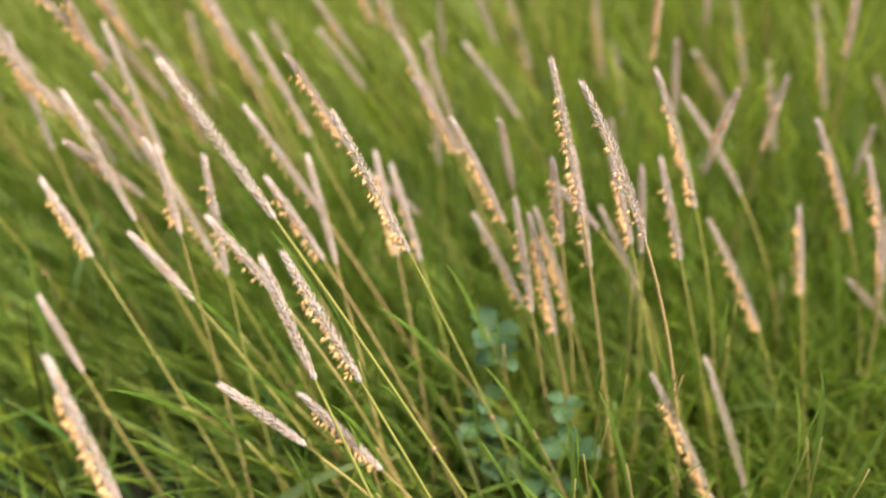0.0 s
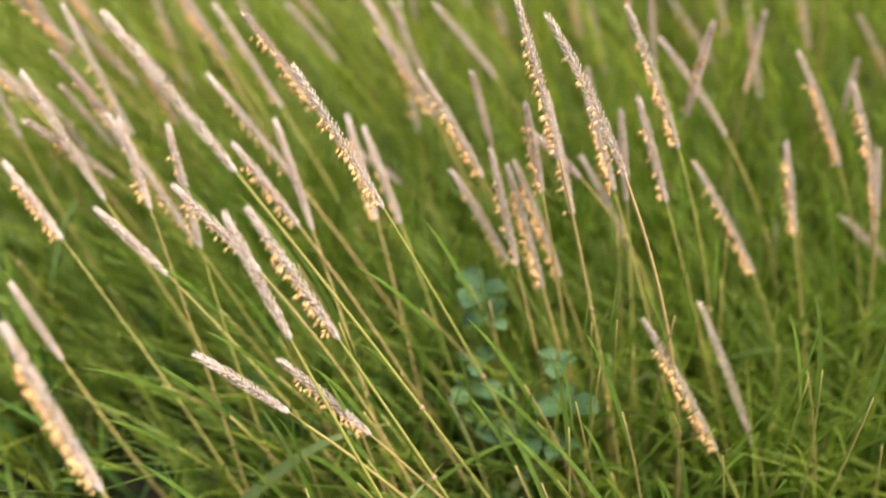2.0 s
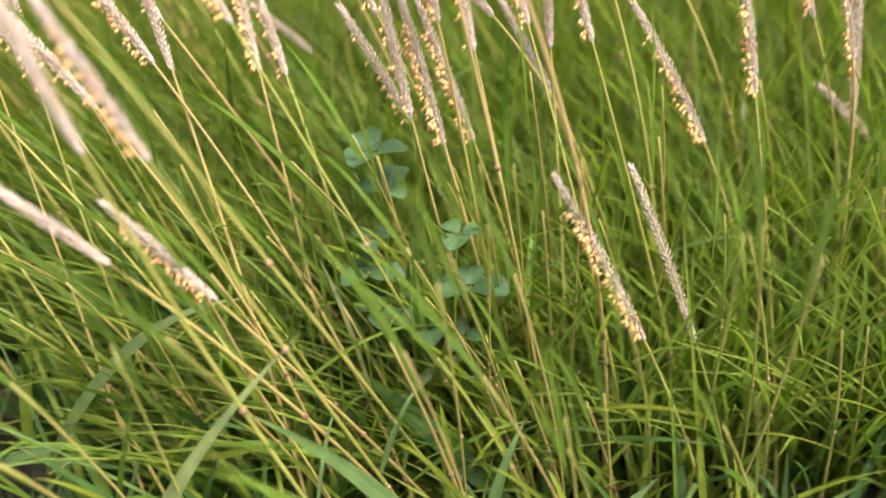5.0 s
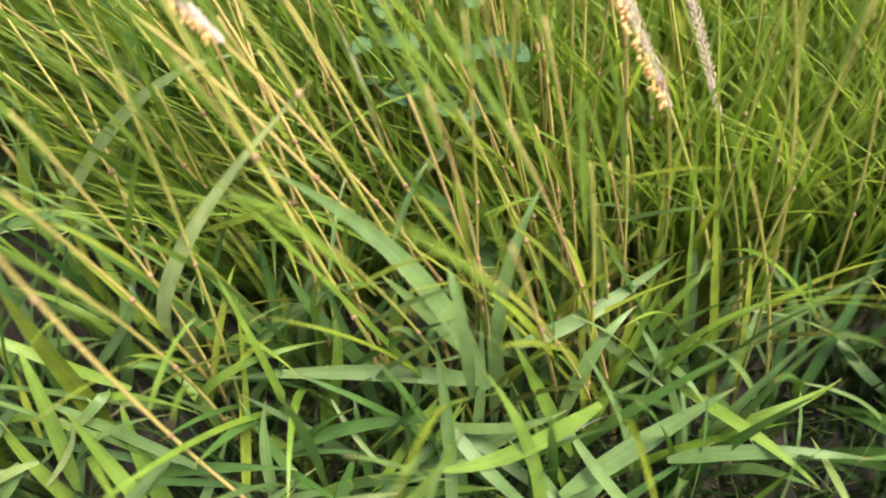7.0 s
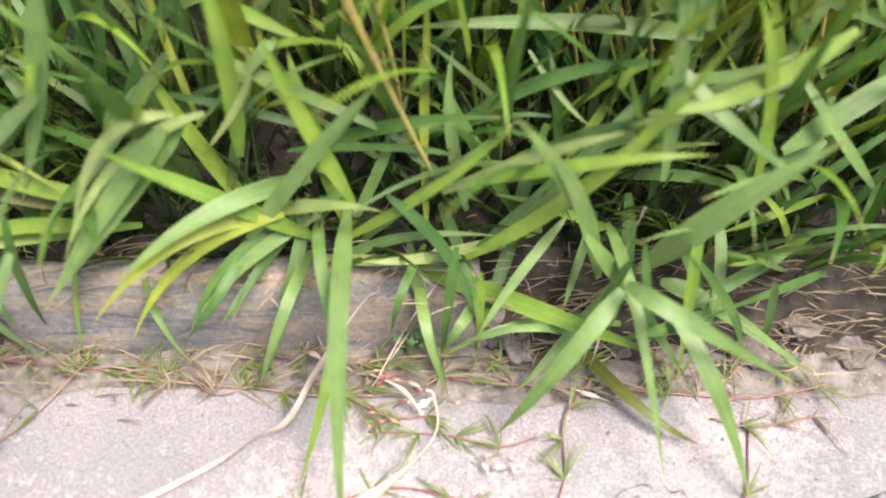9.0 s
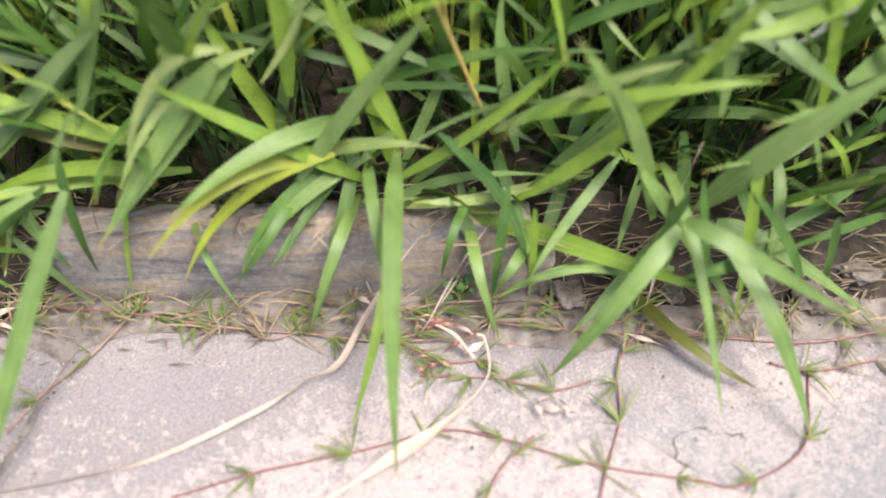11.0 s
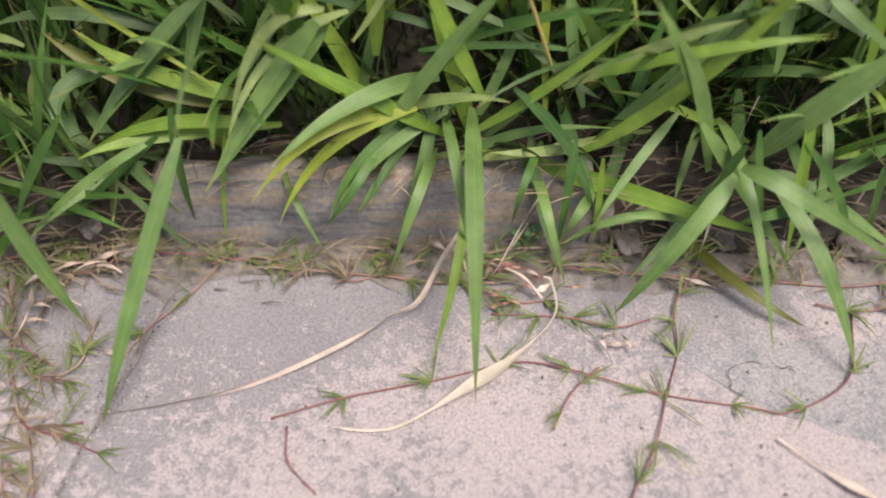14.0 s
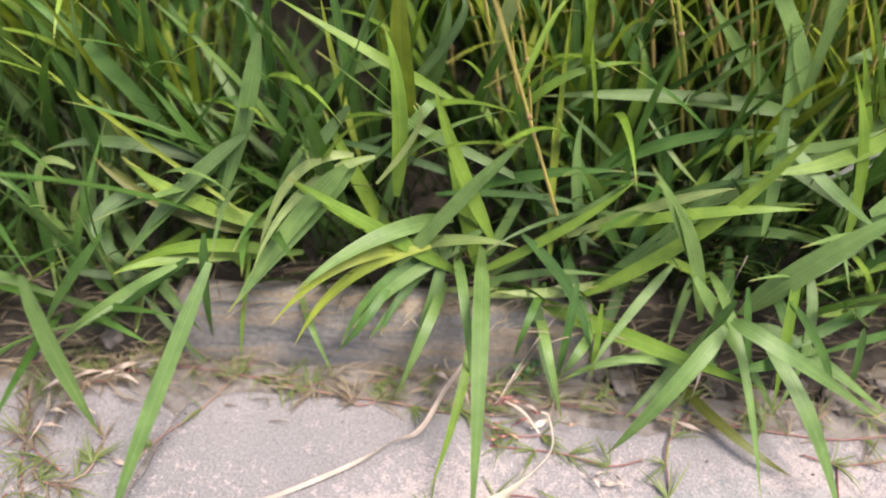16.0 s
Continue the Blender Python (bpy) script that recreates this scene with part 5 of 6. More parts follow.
# flowering stems scattered over the bank
rng = random.Random(21)
stalk_templates = []
for i in range(9):
    hgt = rng.uniform(0.46, 0.66)
    lean = rng.uniform(0.1, 0.34)
    stalk_templates.append(stalk((0, 0, 0), (-0.12 * hgt, 0, hgt * 0.62), (-lean * hgt - 0.04, -0.05, hgt), 0.7 + 0.05 * rng.random(), i % 4))
fresh = list(stalk_templates)
for i in range(165):
    y = rng.uniform(0.7, 1.25) if i % 3 else rng.uniform(1.25, 2.1)
    x = rng.uniform(-0.9 - 0.4 * y, 1.1 + 0.4 * y)
    k = rng.uniform(0.8, 1.15)
    m = pose(x, y, bank(y) - 0.005, rng.uniform(-5, 8), rng.uniform(-12, 6) + (6 if x > 0.5 else -4), rng.uniform(-30, 30)) @ Matrix.Diagonal((k, k, k, 1))
    t = stalk_templates[i % 9]
    if t in fresh:
        fresh.remove(t)
        t.matrix_basis = m
    else:
        o = copy_thing(t, pose(0, 0, 0))
        o.matrix_basis = m


# bare stems standing between the tufts
def culm(seed, height):
    rng = random.Random(seed)
    thing = tagged(new("leafy_shoot"), "young yellow-green grass shoot on an upright stem", "shoot", "young grass shoots")
    r0 = rng.uniform(0.002, 0.003)
    b, c, e = Vector((0, 0, 0)), Vector((-0.02, 0, height * 0.5)), Vector((-rng.uniform(0.03, 0.12), -0.02, height))
    bm = bmesh.new()
    add_tube(bm, [bezier(b, c, e, i / 14) for i in range(15)], [r0 * (1 - 0.6 * i / 14) for i in range(15)])
    part("culm", bm, STEM, thing)
    for s in (0.3, 0.6):
        p, q = bezier(b, c, e, s), bezier(b, c, e, s + 0.02)
        d = (q - p).normalized() * 0.003
        bm = bmesh.new()
        add_tube(bm, [p - d, p - d * 0.4, p + d * 0.4, p + d], [r0 * 0.8, r0 * 1.15, r0 * 1.15, r0 * 0.8])
        part("stem_node", bm, STEM_NODE, thing)
        a_q = rng.uniform(0, 6.28)
        d = Vector((math.cos(a_q) * 0.5, math.sin(a_q) * 0.5, 0.9)).normalized()
        ln = rng.uniform(0.08, 0.15)
        leaf(thing, p, p + d * ln * 0.6, p + d * ln + Vector((0, 0, -0.3 * ln)), rng.uniform(0.004, 0.008), rng.choice(("lime", "yellow", "green")))
    d = (e - bezier(b, c, e, 0.9)).normalized()
    leaf(thing, e, e + d * 0.06, e + d * 0.11 + Vector((-0.015, -0.01, 0.0)), 0.005, "lime")
    return thing


culms = [culm(300 + i, 0.34 + 0.035 * i) for i in range(5)]
unused = list(culms)
for i in range(84):
    y = rng.uniform(0.24, 0.6)
    x = rng.uniform(0.1 - 0.2 * y, 0.85 + 0.2 * y)
    m = pose(x, y, bank(y) - 0.005, rng.uniform(-5, 5), rng.uniform(-14, 5) + 10 * x, rng.uniform(-40, 40))
    t = culms[i % 5]
    if t in unused:
        unused.remove(t)
        t.matrix_basis = m
    else:
        copy_thing(t, m)


# ---- clover-like plant among the stems ----
def clover(name, label, root, leaves, size):
    thing = tagged(new(name), label, "plant")
    thing.location = root
    root = Vector(root)
    for i, (x, y, z) in enumerate(leaves):
        top = Vector((x, y, z)) - root
        bm = bmesh.new()
        pts = [bezier(Vector((0, 0, 0)), Vector((top.x * 0.2, top.y * 0.2, top.z * 0.7)), top, s / 10) for s in range(11)]
        add_tube(bm, pts, [0.0011] * 11, 5)
        stem = part("stem", bm, STEM, thing)
        for k in range(3):
            q = 2.1 * k + i * 1.3
            d = Vector((math.cos(q), math.sin(q), 0.12 * math.sin(i + k)))
            bm, uv = leaf_mesh()
            s0 = size * (0.85 + 0.25 * math.sin(i * 2.1 + k))
            rows = []
            for a_i in range(9):
                s = a_i / 8
                w = s0 * 0.47 * math.sin(math.pi * min(0.97, s * 0.9 + 0.06)) ** 0.7
                p = top + d * (0.003 + s0 * s) + Vector((0, 0, 0.14 * s0 * math.sin(3 * s)))
                side = Vector((-d.y, d.x, 0)).normalized()
                rows.append([bm.verts.new(p + side * j * w + Vector((0, 0, abs(j) * w * 0.25))) for j in (-1, -0.5, 0, 0.5, 1)])
            for a_i in range(8):
                for j in range(4):
                    f = bm.faces.new((rows[a_i][j], rows[a_i][j + 1], rows[a_i + 1][j + 1], rows[a_i + 1][j]))
                    for loop, (u, v) in zip(f.loops, ((j, a_i), (j + 1, a_i), (j + 1, a_i + 1), (j, a_i + 1))):
                        loop[uv].uv = (u / 4, v / 9)
            part("leaflet", bm, CLOVER_LEAF, stem)
    return thing


clover("clover_plant", "blue-green clover-like plant with oval leaflets in the grass", (0.28, 0.52, bank(0.52)),
       [(0.248, 0.550, 0.590), (0.258, 0.540, 0.550), (0.238, 0.520, 0.501), (0.233, 0.500, 0.472), (0.241, 0.480, 0.437), (0.333, 0.480, 0.533), (0.342, 0.460, 0.481), (0.294, 0.450, 0.435), (0.332, 0.440, 0.428)], 0.036)
clover("clover_plant", "tiny clover sprout in the joint beside the kerb", (0.075, 0.062, -0.01),
       [(0.068, 0.055, 0.018), (0.083, 0.058, 0.022), (0.078, 0.068, 0.02), (0.072, 0.066, 0.014)], 0.009)


# ---- dry leaves and straws ----
def dry_leaf(label, points, width, peak, twist=2.0, mat=None, least=0.26, spread=0.24):
    """A withered leaf or straw lying on the ground; width at its widest, which is at the share peak of its length."""
    bm, uv = leaf_mesh()
    line = smooth_line(points, 7)
    n = len(line) - 1
    rows = []
    for i, p in enumerate(line):
        s = i / n
        tan = (line[min(i + 1, n)] - line[max(i - 1, 0)]).normalized()
        side = tan.cross(Vector((0, 0, 1))).normalized()
        side = Matrix.Rotation(twist * math.sin(5 * s), 3, tan) @ side
        w = width / 2 * max(least, math.exp(-((s - peak) / spread) ** 2)) * (1 if s < 0.97 else 0.4)
        nrm = side.cross(tan)
        rows.append([bm.verts.new(p + side * w * j + nrm * abs(j) * w * 0.4) for j in (-1, 0, 1)])
    for i in range(n):
        for j, k in ((0, 1), (1, 2)):
            f = bm.faces.new((rows[i][j], rows[i][k], rows[i + 1][k], rows[i + 1][j]))
            for loop, (u, v) in zip(f.loops, ((j / 2, i), (k / 2, i), (k / 2, i + 1), (j / 2, i + 1))):
                loop[uv].uv = (u, 0.85 * v / n)
    return tagged(part("dry_leaf", bm, mat or DRY_LEAF), label, "dry leaf")


dry_leaf("long withered straw-coloured leaf lying across the pavement",
         [(0.107, 0.125, 0.085), (0.046, 0.088, 0.075), (-0.005, 0.03, 0.04), (-0.035, -0.02, 0.022), (-0.065, -0.032, 0.012), (-0.108, -0.058, 0.008),
          (-0.196, -0.098, 0.005), (-0.267, -0.114, 0.004), (-0.33, -0.124, 0.003)], 0.0088, 0.36, least=0.55)
dry_leaf("curled pale dry leaf lying on the pavement",
         [(0.09, 0.012, 0.012), (0.098, 0.004, 0.014), (0.097, -0.035, 0.012), (0.05, -0.081, 0.008), (0.006, -0.109, 0.009), (-0.047, -0.139, 0.006),
          (-0.078, -0.145, 0.004), (-0.117, -0.141, 0.004)], 0.016, 0.5, 0.5, DRY_PALE, least=0.15, spread=0.11)
dry_leaf("dry straw lying on the pavement", [(0.29, -0.158, 0.005), (0.33, -0.193, 0.007), (0.375, -0.225, 0.006)], 0.009, 0.7, 0.8)
dry_leaf("thin dry stem leaning over the kerb", [(0.119, 0.113, 0.08), (0.074, 0.06, 0.05), (0.02, -0.017, 0.004)], 0.004, 0.4)
dry_leaf("thin pale dry stem bent down from the grass", [(0.285, 0.115, 0.16), (0.262, 0.075, 0.1), (0.255, 0.045, 0.04), (0.236, 0.0, 0.004)], 0.0045, 0.5)
dry_leaf("small dry leaf in the pavement joint", [(0.232, 0.012, 0.006), (0.25, 0.004, 0.008), (0.272, -0.004, 0.004)], 0.0045, 0.4, 0.6)
dry_leaf("dry straw in the pavement joint", [(0.03, 0.035, 0.004), (0.075, 0.022, 0.01), (0.098, 0.0, 0.006)], 0.006, 0.4)
dry_leaf("dry straw in the pavement joint", [(-0.045, 0.055, 0.004), (-0.02, 0.05, 0.02), (0.0, 0.035, 0.006)], 0.006, 0.5)
dry_leaf("pale dry leaf sheath on the pavement", [(-0.44, 0.02, 0.01), (-0.425, -0.02, 0.02), (-0.445, -0.06, 0.006)], 0.007, 0.4)
dry_leaf("pale dry leaf sheath on the pavement", [(-0.43, -0.1, 0.012), (-0.452, -0.085, 0.02), (-0.47, -0.09, 0.006)], 0.007, 0.4)
dry_leaf("dry straw on the pavement", [(-0.375, -0.05, 0.004), (-0.345, -0.06, 0.005), (-0.315, -0.075, 0.003)], 0.006, 0.5)
dry_leaf("dry straw on the pavement", [(-0.41, 0.035, 0.008), (-0.37, 0.045, 0.014), (-0.33, 0.06, 0.008)], 0.006, 0.5)
dry_leaf("pale dry leaf sheath among the creeping grass", [(0.16, -0.048, 0.004), (0.142, -0.058, 0.012), (0.15, -0.082, 0.004)], 0.0055, 0.5)
dry_leaf("dry straw among the creeping grass", [(0.15, -0.04, 0.004), (0.165, -0.058, 0.01), (0.172, -0.08, 0.004)], 0.005, 0.5)
dry_leaf("dry straw among the creeping grass", [(0.13, -0.055, 0.004), (0.15, -0.063, 0.01), (0.18, -0.065, 0.004)], 0.005, 0.6)
dry_leaf("thin dry stem leaning from the grass to the joint", [(0.086, 0.071, 0.050), (0.055, 0.031, 0.030), (0.026, 0.002, 0.006)], 0.0032, 0.4)
dry_leaf("pale bent straw in the joint beside the kerb", [(0.087, -0.013, 0.012), (0.066, 0.012, 0.016), (0.033, 0.033, 0.010)], 0.0045, 0.4, 0.4, least=0.6)
dry_leaf("short pale straw piece in the joint", [(0.078, -0.006, 0.010), (0.088, -0.003, 0.014), (0.099, 0.005, 0.010)], 0.007, 0.5, 0.4, least=0.6)
dry_leaf("reddish-brown dry straw tangled in the joint", [(0.067, 0.004, 0.006), (0.073, -0.002, 0.018), (0.081, -0.006, 0.008)], 0.0024, 0.5, 0.4, RUNNER, 0.5)
dry_leaf("reddish-brown dry straw tangled in the joint", [(0.049, -0.006, 0.006), (0.059, -0.020, 0.018), (0.071, -0.022, 0.008)], 0.0029, 0.5, 0.4, RUNNER, 0.5)
dry_leaf("reddish-brown dry straw tangled in the joint", [(0.039, 0.020, 0.006), (0.054, 0.023, 0.018), (0.070, 0.031, 0.008)], 0.0031, 0.5, 0.4, RUNNER, 0.5)
dry_leaf("reddish-brown dry straw tangled in the joint", [(0.032, 0.003, 0.006), (0.042, -0.007, 0.018), (0.054, 0.003, 0.008)], 0.0018, 0.5, 0.4, RUNNER, 0.5)
dry_leaf("reddish-brown dry straw tangled in the joint", [(0.030, -0.013, 0.006), (0.037, -0.026, 0.018), (0.046, -0.018, 0.008)], 0.0033, 0.5, 0.4, RUNNER, 0.5)
dry_leaf("reddish-brown dry straw tangled in the joint", [(0.036, 0.021, 0.006), (0.045, 0.017, 0.018), (0.056, 0.028, 0.008)], 0.0021, 0.5, 0.4, RUNNER, 0.5)
dry_leaf("reddish-brown dry straw tangled in the joint", [(0.089, 0.047, 0.006), (0.103, 0.046, 0.018), (0.120, 0.057, 0.008)], 0.0025, 0.5, 0.4, RUNNER, 0.5)
dry_leaf("reddish-brown dry straw tangled in the joint", [(0.078, 0.017, 0.006), (0.084, 0.007, 0.018), (0.093, 0.015, 0.008)], 0.0033, 0.5, 0.4, RUNNER, 0.5)
dry_leaf("reddish-brown dry straw tangled in the joint", [(0.110, 0.003, 0.006), (0.119, -0.005, 0.018), (0.131, 0.003, 0.008)], 0.0029, 0.5, 0.4, RUNNER, 0.5)
dry_leaf("reddish-brown dry straw tangled in the joint", [(0.037, 0.034, 0.006), (0.048, 0.024, 0.018), (0.062, 0.033, 0.008)], 0.0026, 0.5, 0.4, RUNNER, 0.5)
dry_leaf("reddish-brown dry straw tangled in the joint", [(0.028, -0.006, 0.006), (0.039, -0.012, 0.018), (0.052, -0.010, 0.008)], 0.0025, 0.5, 0.4, RUNNER, 0.5)
dry_leaf("reddish-brown dry straw tangled in the joint", [(0.059, -0.003, 0.006), (0.070, -0.001, 0.018), (0.082, 0.007, 0.008)], 0.0029, 0.5, 0.4, RUNNER, 0.5)
dry_leaf("reddish-brown dry straw tangled in the joint", [(0.030, 0.031, 0.006), (0.043, 0.030, 0.018), (0.057, 0.031, 0.008)], 0.0025, 0.5, 0.4, RUNNER, 0.5)
dry_leaf("reddish-brown dry straw tangled in the joint", [(0.045, 0.031, 0.006), (0.061, 0.020, 0.018), (0.078, 0.023, 0.008)], 0.0033, 0.5, 0.4, RUNNER, 0.5)
dry_leaf("reddish-brown dry straw tangled in the joint", [(0.039, -0.013, 0.006), (0.048, -0.022, 0.018), (0.057, -0.014, 0.008)], 0.0033, 0.5, 0.4, RUNNER, 0.5)
dry_leaf("reddish-brown dry straw tangled in the joint", [(0.027, 0.032, 0.006), (0.035, 0.020, 0.018), (0.044, 0.016, 0.008)], 0.0018, 0.5, 0.4, RUNNER, 0.5)
dry_leaf("pale dry straw beside the slab joint", [(-0.447, 0.014, 0.008), (-0.430, 0.020, 0.018), (-0.422, 0.029, 0.010)], 0.005, 0.5, 0.4, least=0.6)
dry_leaf("pale dry straw beside the slab joint", [(-0.435, 0.023, 0.008), (-0.414, 0.016, 0.018), (-0.403, 0.012, 0.010)], 0.003, 0.5, 0.4, least=0.6)
dry_leaf("pale dry straw beside the slab joint", [(-0.421, 0.030, 0.008), (-0.400, 0.033, 0.018), (-0.387, 0.039, 0.010)], 0.0047, 0.5, 0.4, least=0.6)
dry_leaf("pale dry straw beside the slab joint", [(-0.434, -0.012, 0.008), (-0.418, -0.014, 0.018), (-0.410, -0.014, 0.010)], 0.0041, 0.5, 0.4, least=0.6)
dry_leaf("pale dry straw beside the slab joint", [(-0.440, -0.031, 0.008), (-0.420, -0.031, 0.018), (-0.409, -0.029, 0.010)], 0.0035, 0.5, 0.4, least=0.6)
dry_leaf("pale dry straw beside the slab joint", [(-0.421, 0.000, 0.008), (-0.396, -0.007, 0.018), (-0.380, -0.012, 0.010)], 0.0033, 0.5, 0.4, least=0.6)
dry_leaf("pale dry straw beside the slab joint", [(-0.400, 0.030, 0.008), (-0.379, 0.034, 0.018), (-0.365, 0.040, 0.010)], 0.0036, 0.5, 0.4, least=0.6)
dry_leaf("pale dry straw beside the slab joint", [(-0.378, 0.037, 0.008), (-0.358, 0.030, 0.018), (-0.346, 0.026, 0.010)], 0.0044, 0.5, 0.4, least=0.6)
dry_leaf("silvery grey dry leaf caught low in the grass", [(0.372, 0.19, 0.2), (0.411, 0.195, 0.225), (0.45, 0.2, 0.25)], 0.014, 0.4, 0.8, DRY_GREY)
dry_leaf("pale dry leaf caught in the grass stems", [(0.76, 0.45, 0.26), (0.776, 0.45, 0.23), (0.78, 0.44, 0.2)], 0.02, 0.5, 0.8)


# ---- creeping grass on the pavement ----
def creeper(label, points, every=0.042, size=0.026, seed=0, dry=0.0, radius=0.001):
    """A runner creeping over the pavement with a spray of short leaves at every node."""
    rng = random.Random(seed)
    thing = tagged(new("creeping_grass"), label, "creeping grass", "creeping grass runners")
    line = smooth_line([(x, y, 0.0035 + 0.002 * math.sin(i * 1.9)) for i, (x, y) in enumerate(points)], 8)
    bm = bmesh.new()
    add_tube(bm, line, [radius * (1.12 if i % 8 == 0 else 0.9) for i in range(len(line))])
    part("runner", bm, RUNNER, thing)
    gone = 0.0
    for p, q in zip(line, line[1:]):
        gone += (q - p).length
        if gone < every:
            continue
        gone = rng.uniform(-0.01, 0.01)
        bm, uv = leaf_mesh()
        along = math.atan2(q.y - p.y, q.x - p.x) + (0 if rng.random() < 0.7 else math.pi)
        fan = rng.uniform(-0.9, 0.9)
        for k in range(rng.randint(5, 9)):
            a_q = along + fan + rng.gauss(0, 0.75)
            ln = size * rng.uniform(0.5, 1.8)
            d = Vector((math.cos(a_q), math.sin(a_q), rng.uniform(0.05, 0.6)))
            tip = q + d * ln
            tip.z = max(0.002, tip.z - ln * 0.3)
            add_leaf(bm, uv, q, q + d * ln * 0.55 + Vector((0, 0, 0.002)), tip, rng.uniform(0.0013, 0.0023), 5)
        part("leaf_spray", bm, DRY_LITTER if rng.random() < dry else CREEPER_LEAF, thing)
    return thing


GREEN_RUNNER = "reddish runner of creeping grass lying on the concrete"
creeper(GREEN_RUNNER, [(-0.174, -0.132), (-0.106, -0.113), (-0.013, -0.094), (0.056, -0.078), (0.109, -0.088), (0.191, -0.113), (0.273, -0.127),
                       (0.308, -0.133), (0.369, -0.101), (0.395, -0.029)], 0.07, 0.022, 1)
creeper(GREEN_RUNNER, [(0.254, 0.027), (0.220, -0.019), (0.215, -0.069), (0.197, -0.114), (0.178, -0.164), (0.152, -0.208), (0.13, -0.26)], 0.04, 0.027, 2)
creeper(GREEN_RUNNER, [(0.193, -0.034), (0.158, -0.043), (0.109, -0.030), (0.036, -0.025)], 0.035, 0.026, 3)
creeper("brown runner of creeping grass lying on the concrete", [(-0.243, 0.048), (-0.276, -0.003), (-0.310, -0.035), (-0.331, -0.072)], 0.05, 0.02, 4, 0.3)
creeper("tangled dry creeping grass at the slab joint", [(-0.45, -0.01), (-0.445, -0.045), (-0.424, -0.105), (-0.397, -0.150), (-0.376, -0.207)], 0.025, 0.028, 5, 0.35)
creeper("dry creeping grass at the slab joint", [(-0.427, -0.026), (-0.413, 0.006), (-0.398, 0.040)], 0.022, 0.026, 6, 0.5)
creeper("creeping grass at the slab joint", [(-0.398, -0.139), (-0.366, -0.148), (-0.331, -0.162)], 0.03, 0.024, 7)
creeper(GREEN_RUNNER, [(0.137, -0.085), (0.107, -0.113), (0.088, -0.146)], 0.025, 0.024, 8)
creeper("reddish runner of creeping grass along the joint", [(-0.224, 0.044), (-0.145, 0.028), (-0.062, 0.020), (-0.009, 0.012), (0.04, 0.01)], 0.03, 0.024, 9, 0.2)
creeper("thin dark root lying on the concrete", [(-0.158, -0.140), (-0.153, -0.174), (-0.126, -0.202)], 0.5, 0.02, 10)
creeper("creeping grass in the joint under the leaves", [(0.1, 0.03), (0.16, 0.02), (0.3, 0.01), (0.4, 0.0), (0.48, 0.01)], 0.03, 0.024, 11, 0.3)
creeper("brown runner of creeping grass along the joint", [(-0.32, 0.055), (-0.27, 0.05), (-0.22, 0.045), (-0.17, 0.05)], 0.022, 0.026, 12, 0.4)
creeper("creeping grass at the edge of the pavement", [(-0.46, 0.06), (-0.41, 0.07), (-0.35, 0.065)], 0.02, 0.03, 13, 0.5)
creeper("creeping grass spreading over the concrete", [(-0.44, -0.1), (-0.47, -0.16), (-0.45, -0.22), (-0.42, -0.28)], 0.025, 0.03, 14, 0.2)
creeper("creeping grass at the joint beside the kerb", [(-0.02, 0.03), (0.03, 0.0), (0.06, -0.012), (0.1, -0.01)], 0.022, 0.028, 15, 0.2)
creeper("creeping grass at the joint beside the kerb", [(0.36, -0.02), (0.4, -0.03), (0.46, -0.02)], 0.025, 0.028, 16, 0.2)

DRY_TANGLE = "dry straw of dead creeping grass at the slab joint"
for i, (x, y, d) in enumerate([(-0.44, -0.02, 4.9), (-0.43, -0.06, 5.3), (-0.45, -0.1, 4.5), (-0.42, -0.12, 5.6), (-0.41, -0.17, 4.9), (-0.45, 0.02, 0.4), (-0.4, 0.03, 0.2),
                              (-0.46, -0.05, 1.2), (-0.39, -0.09, 0.7), (-0.43, -0.2, 5.0), (-0.47, 0.04, 5.6), (-0.36, 0.045, 0.1)]):
    creeper(DRY_TANGLE, [(x, y), (x + 0.03 * math.cos(d), y + 0.03 * math.sin(d)), (x + 0.07 * math.cos(d + 0.5), y + 0.07 * math.sin(d + 0.5))], 0.014, 0.024, 80 + i, 0.6, 0.001)

JOINT = "small creeping grass rooted in the dusty joint"
for i, (x, y, d) in enumerate([(-0.26, 0.04, 0.3), (-0.19, 0.035, -0.2), (-0.1, 0.045, 0.1), (-0.05, 0.035, 0.5), (0.0, 0.05, -0.4), (0.05, 0.04, 0.2), (0.09, 0.02, 0.6),
                              (0.14, 0.045, -0.3), (0.22, 0.025, 0.2), (0.3, 0.03, -0.5), (0.37, 0.015, 0.3), (0.43, 0.03, -0.2), (-0.36, 0.05, 0.8), (-0.42, 0.055, -0.6),
                              (-0.48, 0.05, 0.2), (-0.12, 0.02, -0.3), (0.02, 0.015, 0.2)]):
    creeper(JOINT, [(x, y), (x + 0.018 * math.cos(d), y + 0.018 * math.sin(d)), (x + 0.04 * math.cos(d + 0.4), y + 0.04 * math.sin(d + 0.4))], 0.011, 0.024, 40 + i, 0.3, 0.0009)


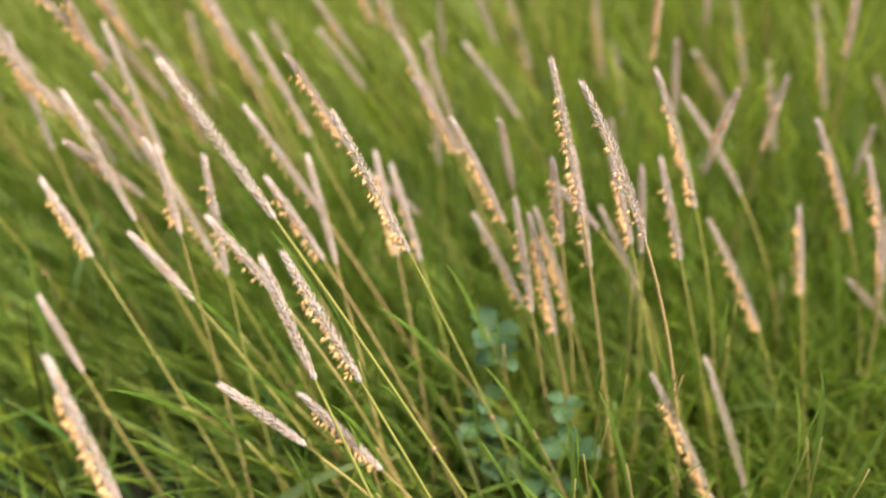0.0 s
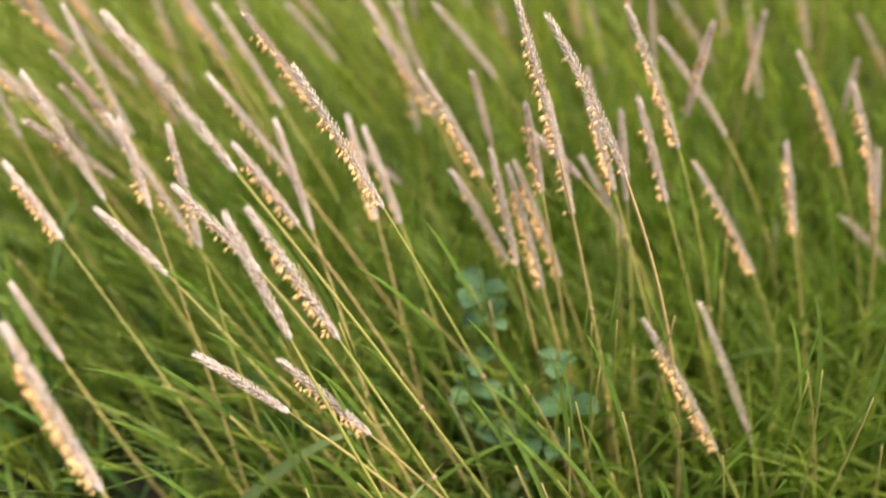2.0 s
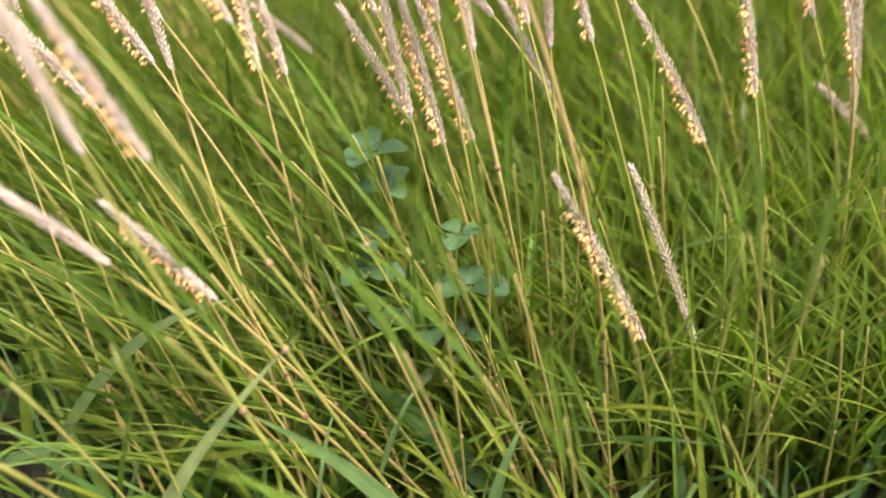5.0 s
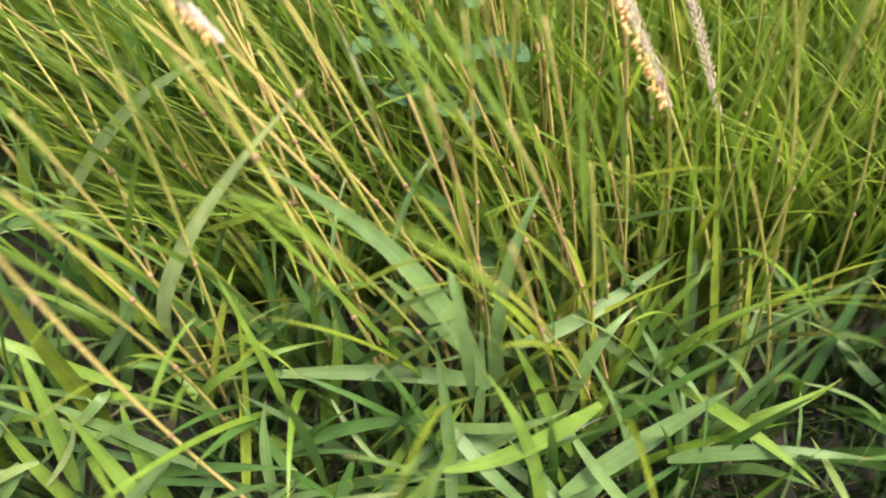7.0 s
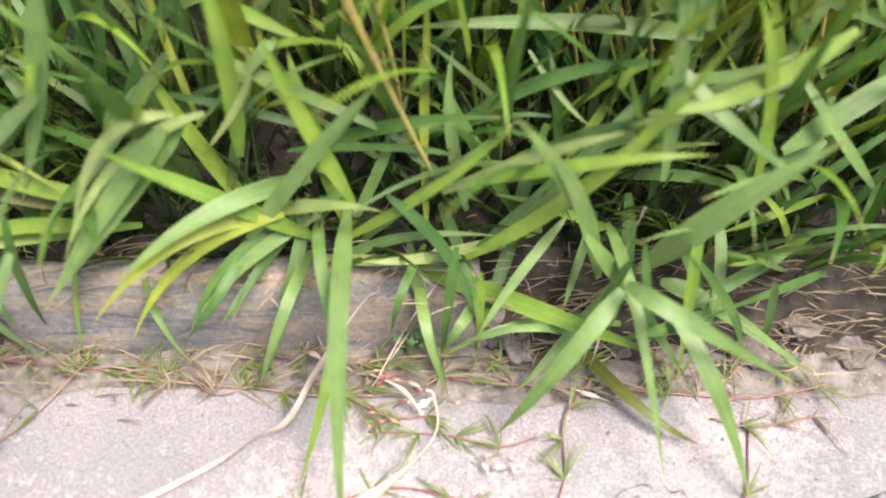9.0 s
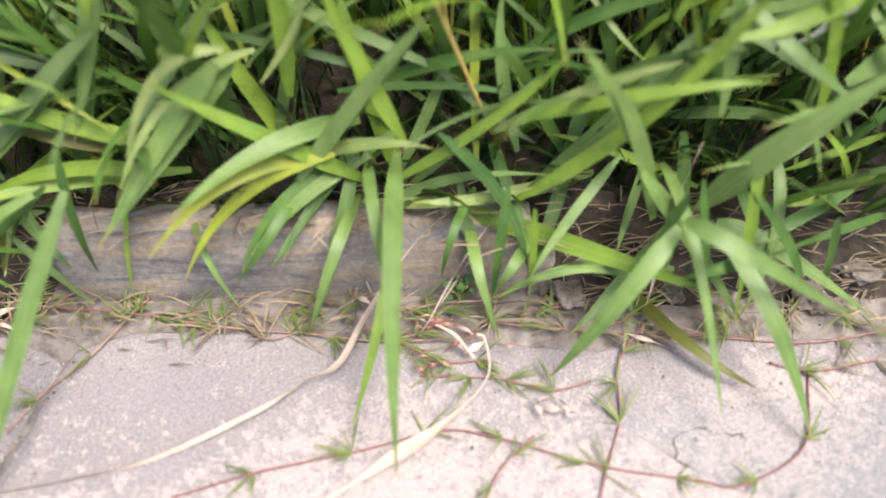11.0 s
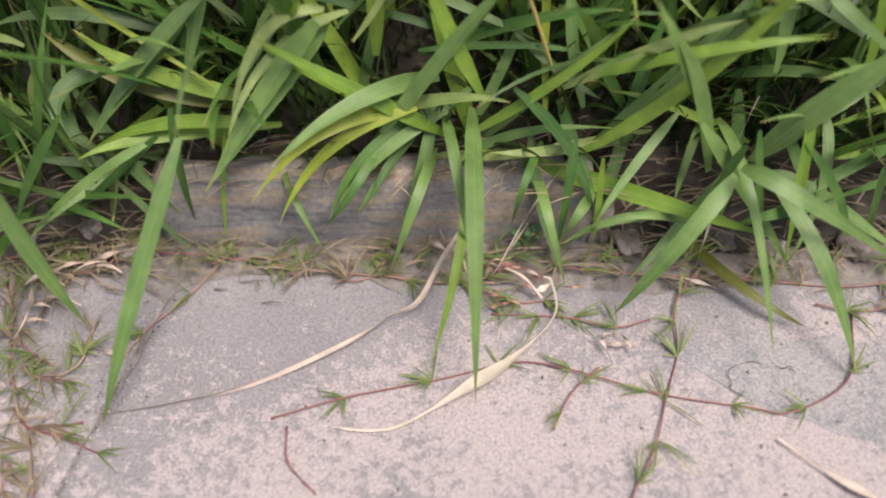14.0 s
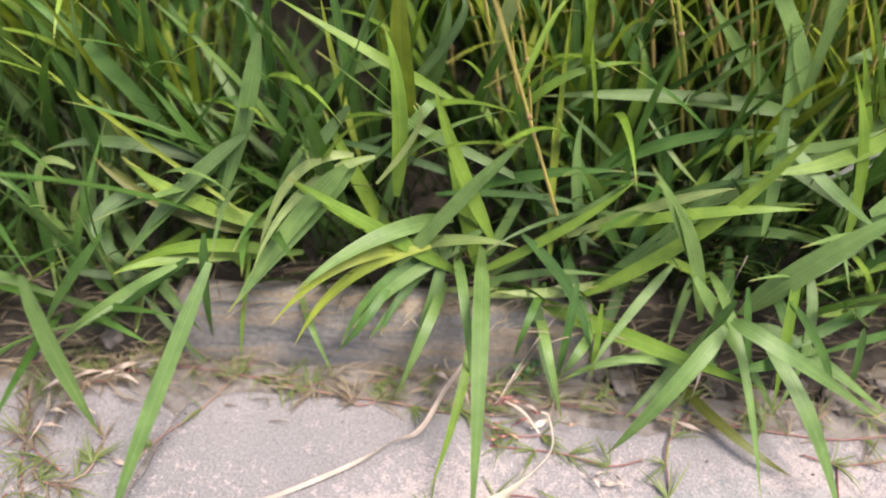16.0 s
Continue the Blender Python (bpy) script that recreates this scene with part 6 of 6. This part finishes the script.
def crack(points, width):
    """A fine dark crack in the mortar."""
    bm = bmesh.new()
    line = smooth_line([(x, y, 0.0032) for x, y in points], 6)
    rows = []
    for i, p in enumerate(line):
        tan = (line[min(i + 1, len(line) - 1)] - line[max(i - 1, 0)]).normalized()
        side = Vector((-tan.y, tan.x, 0)) * width * (0.3 + 0.7 * math.sin(math.pi * i / (len(line) - 1))) * (1 + 0.5 * math.sin(i * 2.7))
        rows.append((bm.verts.new(p + side), bm.verts.new(p - side)))
    for r0, r1 in zip(rows, rows[1:]):
        bm.faces.new((r0[0], r0[1], r1[1], r1[0]))
    return part("crack", bm, SOIL, pavement)


crack([(0.274, -0.083), (0.262, -0.088), (0.258, -0.094), (0.26, -0.103), (0.257, -0.108), (0.266, -0.115), (0.274, -0.117)], 0.0005)
crack([(0.303, -0.083), (0.31, -0.089), (0.318, -0.087), (0.322, -0.094)], 0.0005)
crack([(0.274, -0.083), (0.285, -0.081), (0.293, -0.085)], 0.0004)

# dry straw and roots caught in the joint and at the foot of the kerb
rng = random.Random(31)
bm, uv = leaf_mesh()
for i in range(1000):
    x = rng.uniform(-0.6, 0.62)
    y = rng.gauss(0.045, 0.018) if i < 260 else rng.gauss(0.11, 0.03)
    if i >= 640:
        x, y = (rng.uniform(-0.62, -0.3), rng.uniform(0.03, 0.16)) if i < 880 else (rng.uniform(0.15, 0.55), rng.uniform(0.03, 0.13))
    elif x < -0.3:
        y += rng.uniform(-0.03, 0.04)
    z = 0.004 if y < 0.04 else soil_height(x, y) + 0.006 if x < -0.31 or x > 0.15 else 0.003 if y < 0.068 else 0.075
    q = rng.gauss(0, 0.7) if i % 3 else rng.uniform(0, 6.28)
    ln = rng.uniform(0.012, 0.06)
    d = Vector((math.cos(q), math.sin(q) * 0.5, rng.uniform(-0.1, 0.3)))
    p = Vector((x, y, z + rng.uniform(-0.003, 0.006)))
    add_leaf(bm, uv, p, p + d * ln * 0.5 + Vector((0, 0, 0.25 * ln * rng.random())), p + d * ln, rng.uniform(0.0009, 0.0026), 4)
tagged(part("dry_litter", bm, DRY_LITTER), "brown and straw-coloured grass litter along the kerb", "litter", kind="stuff")
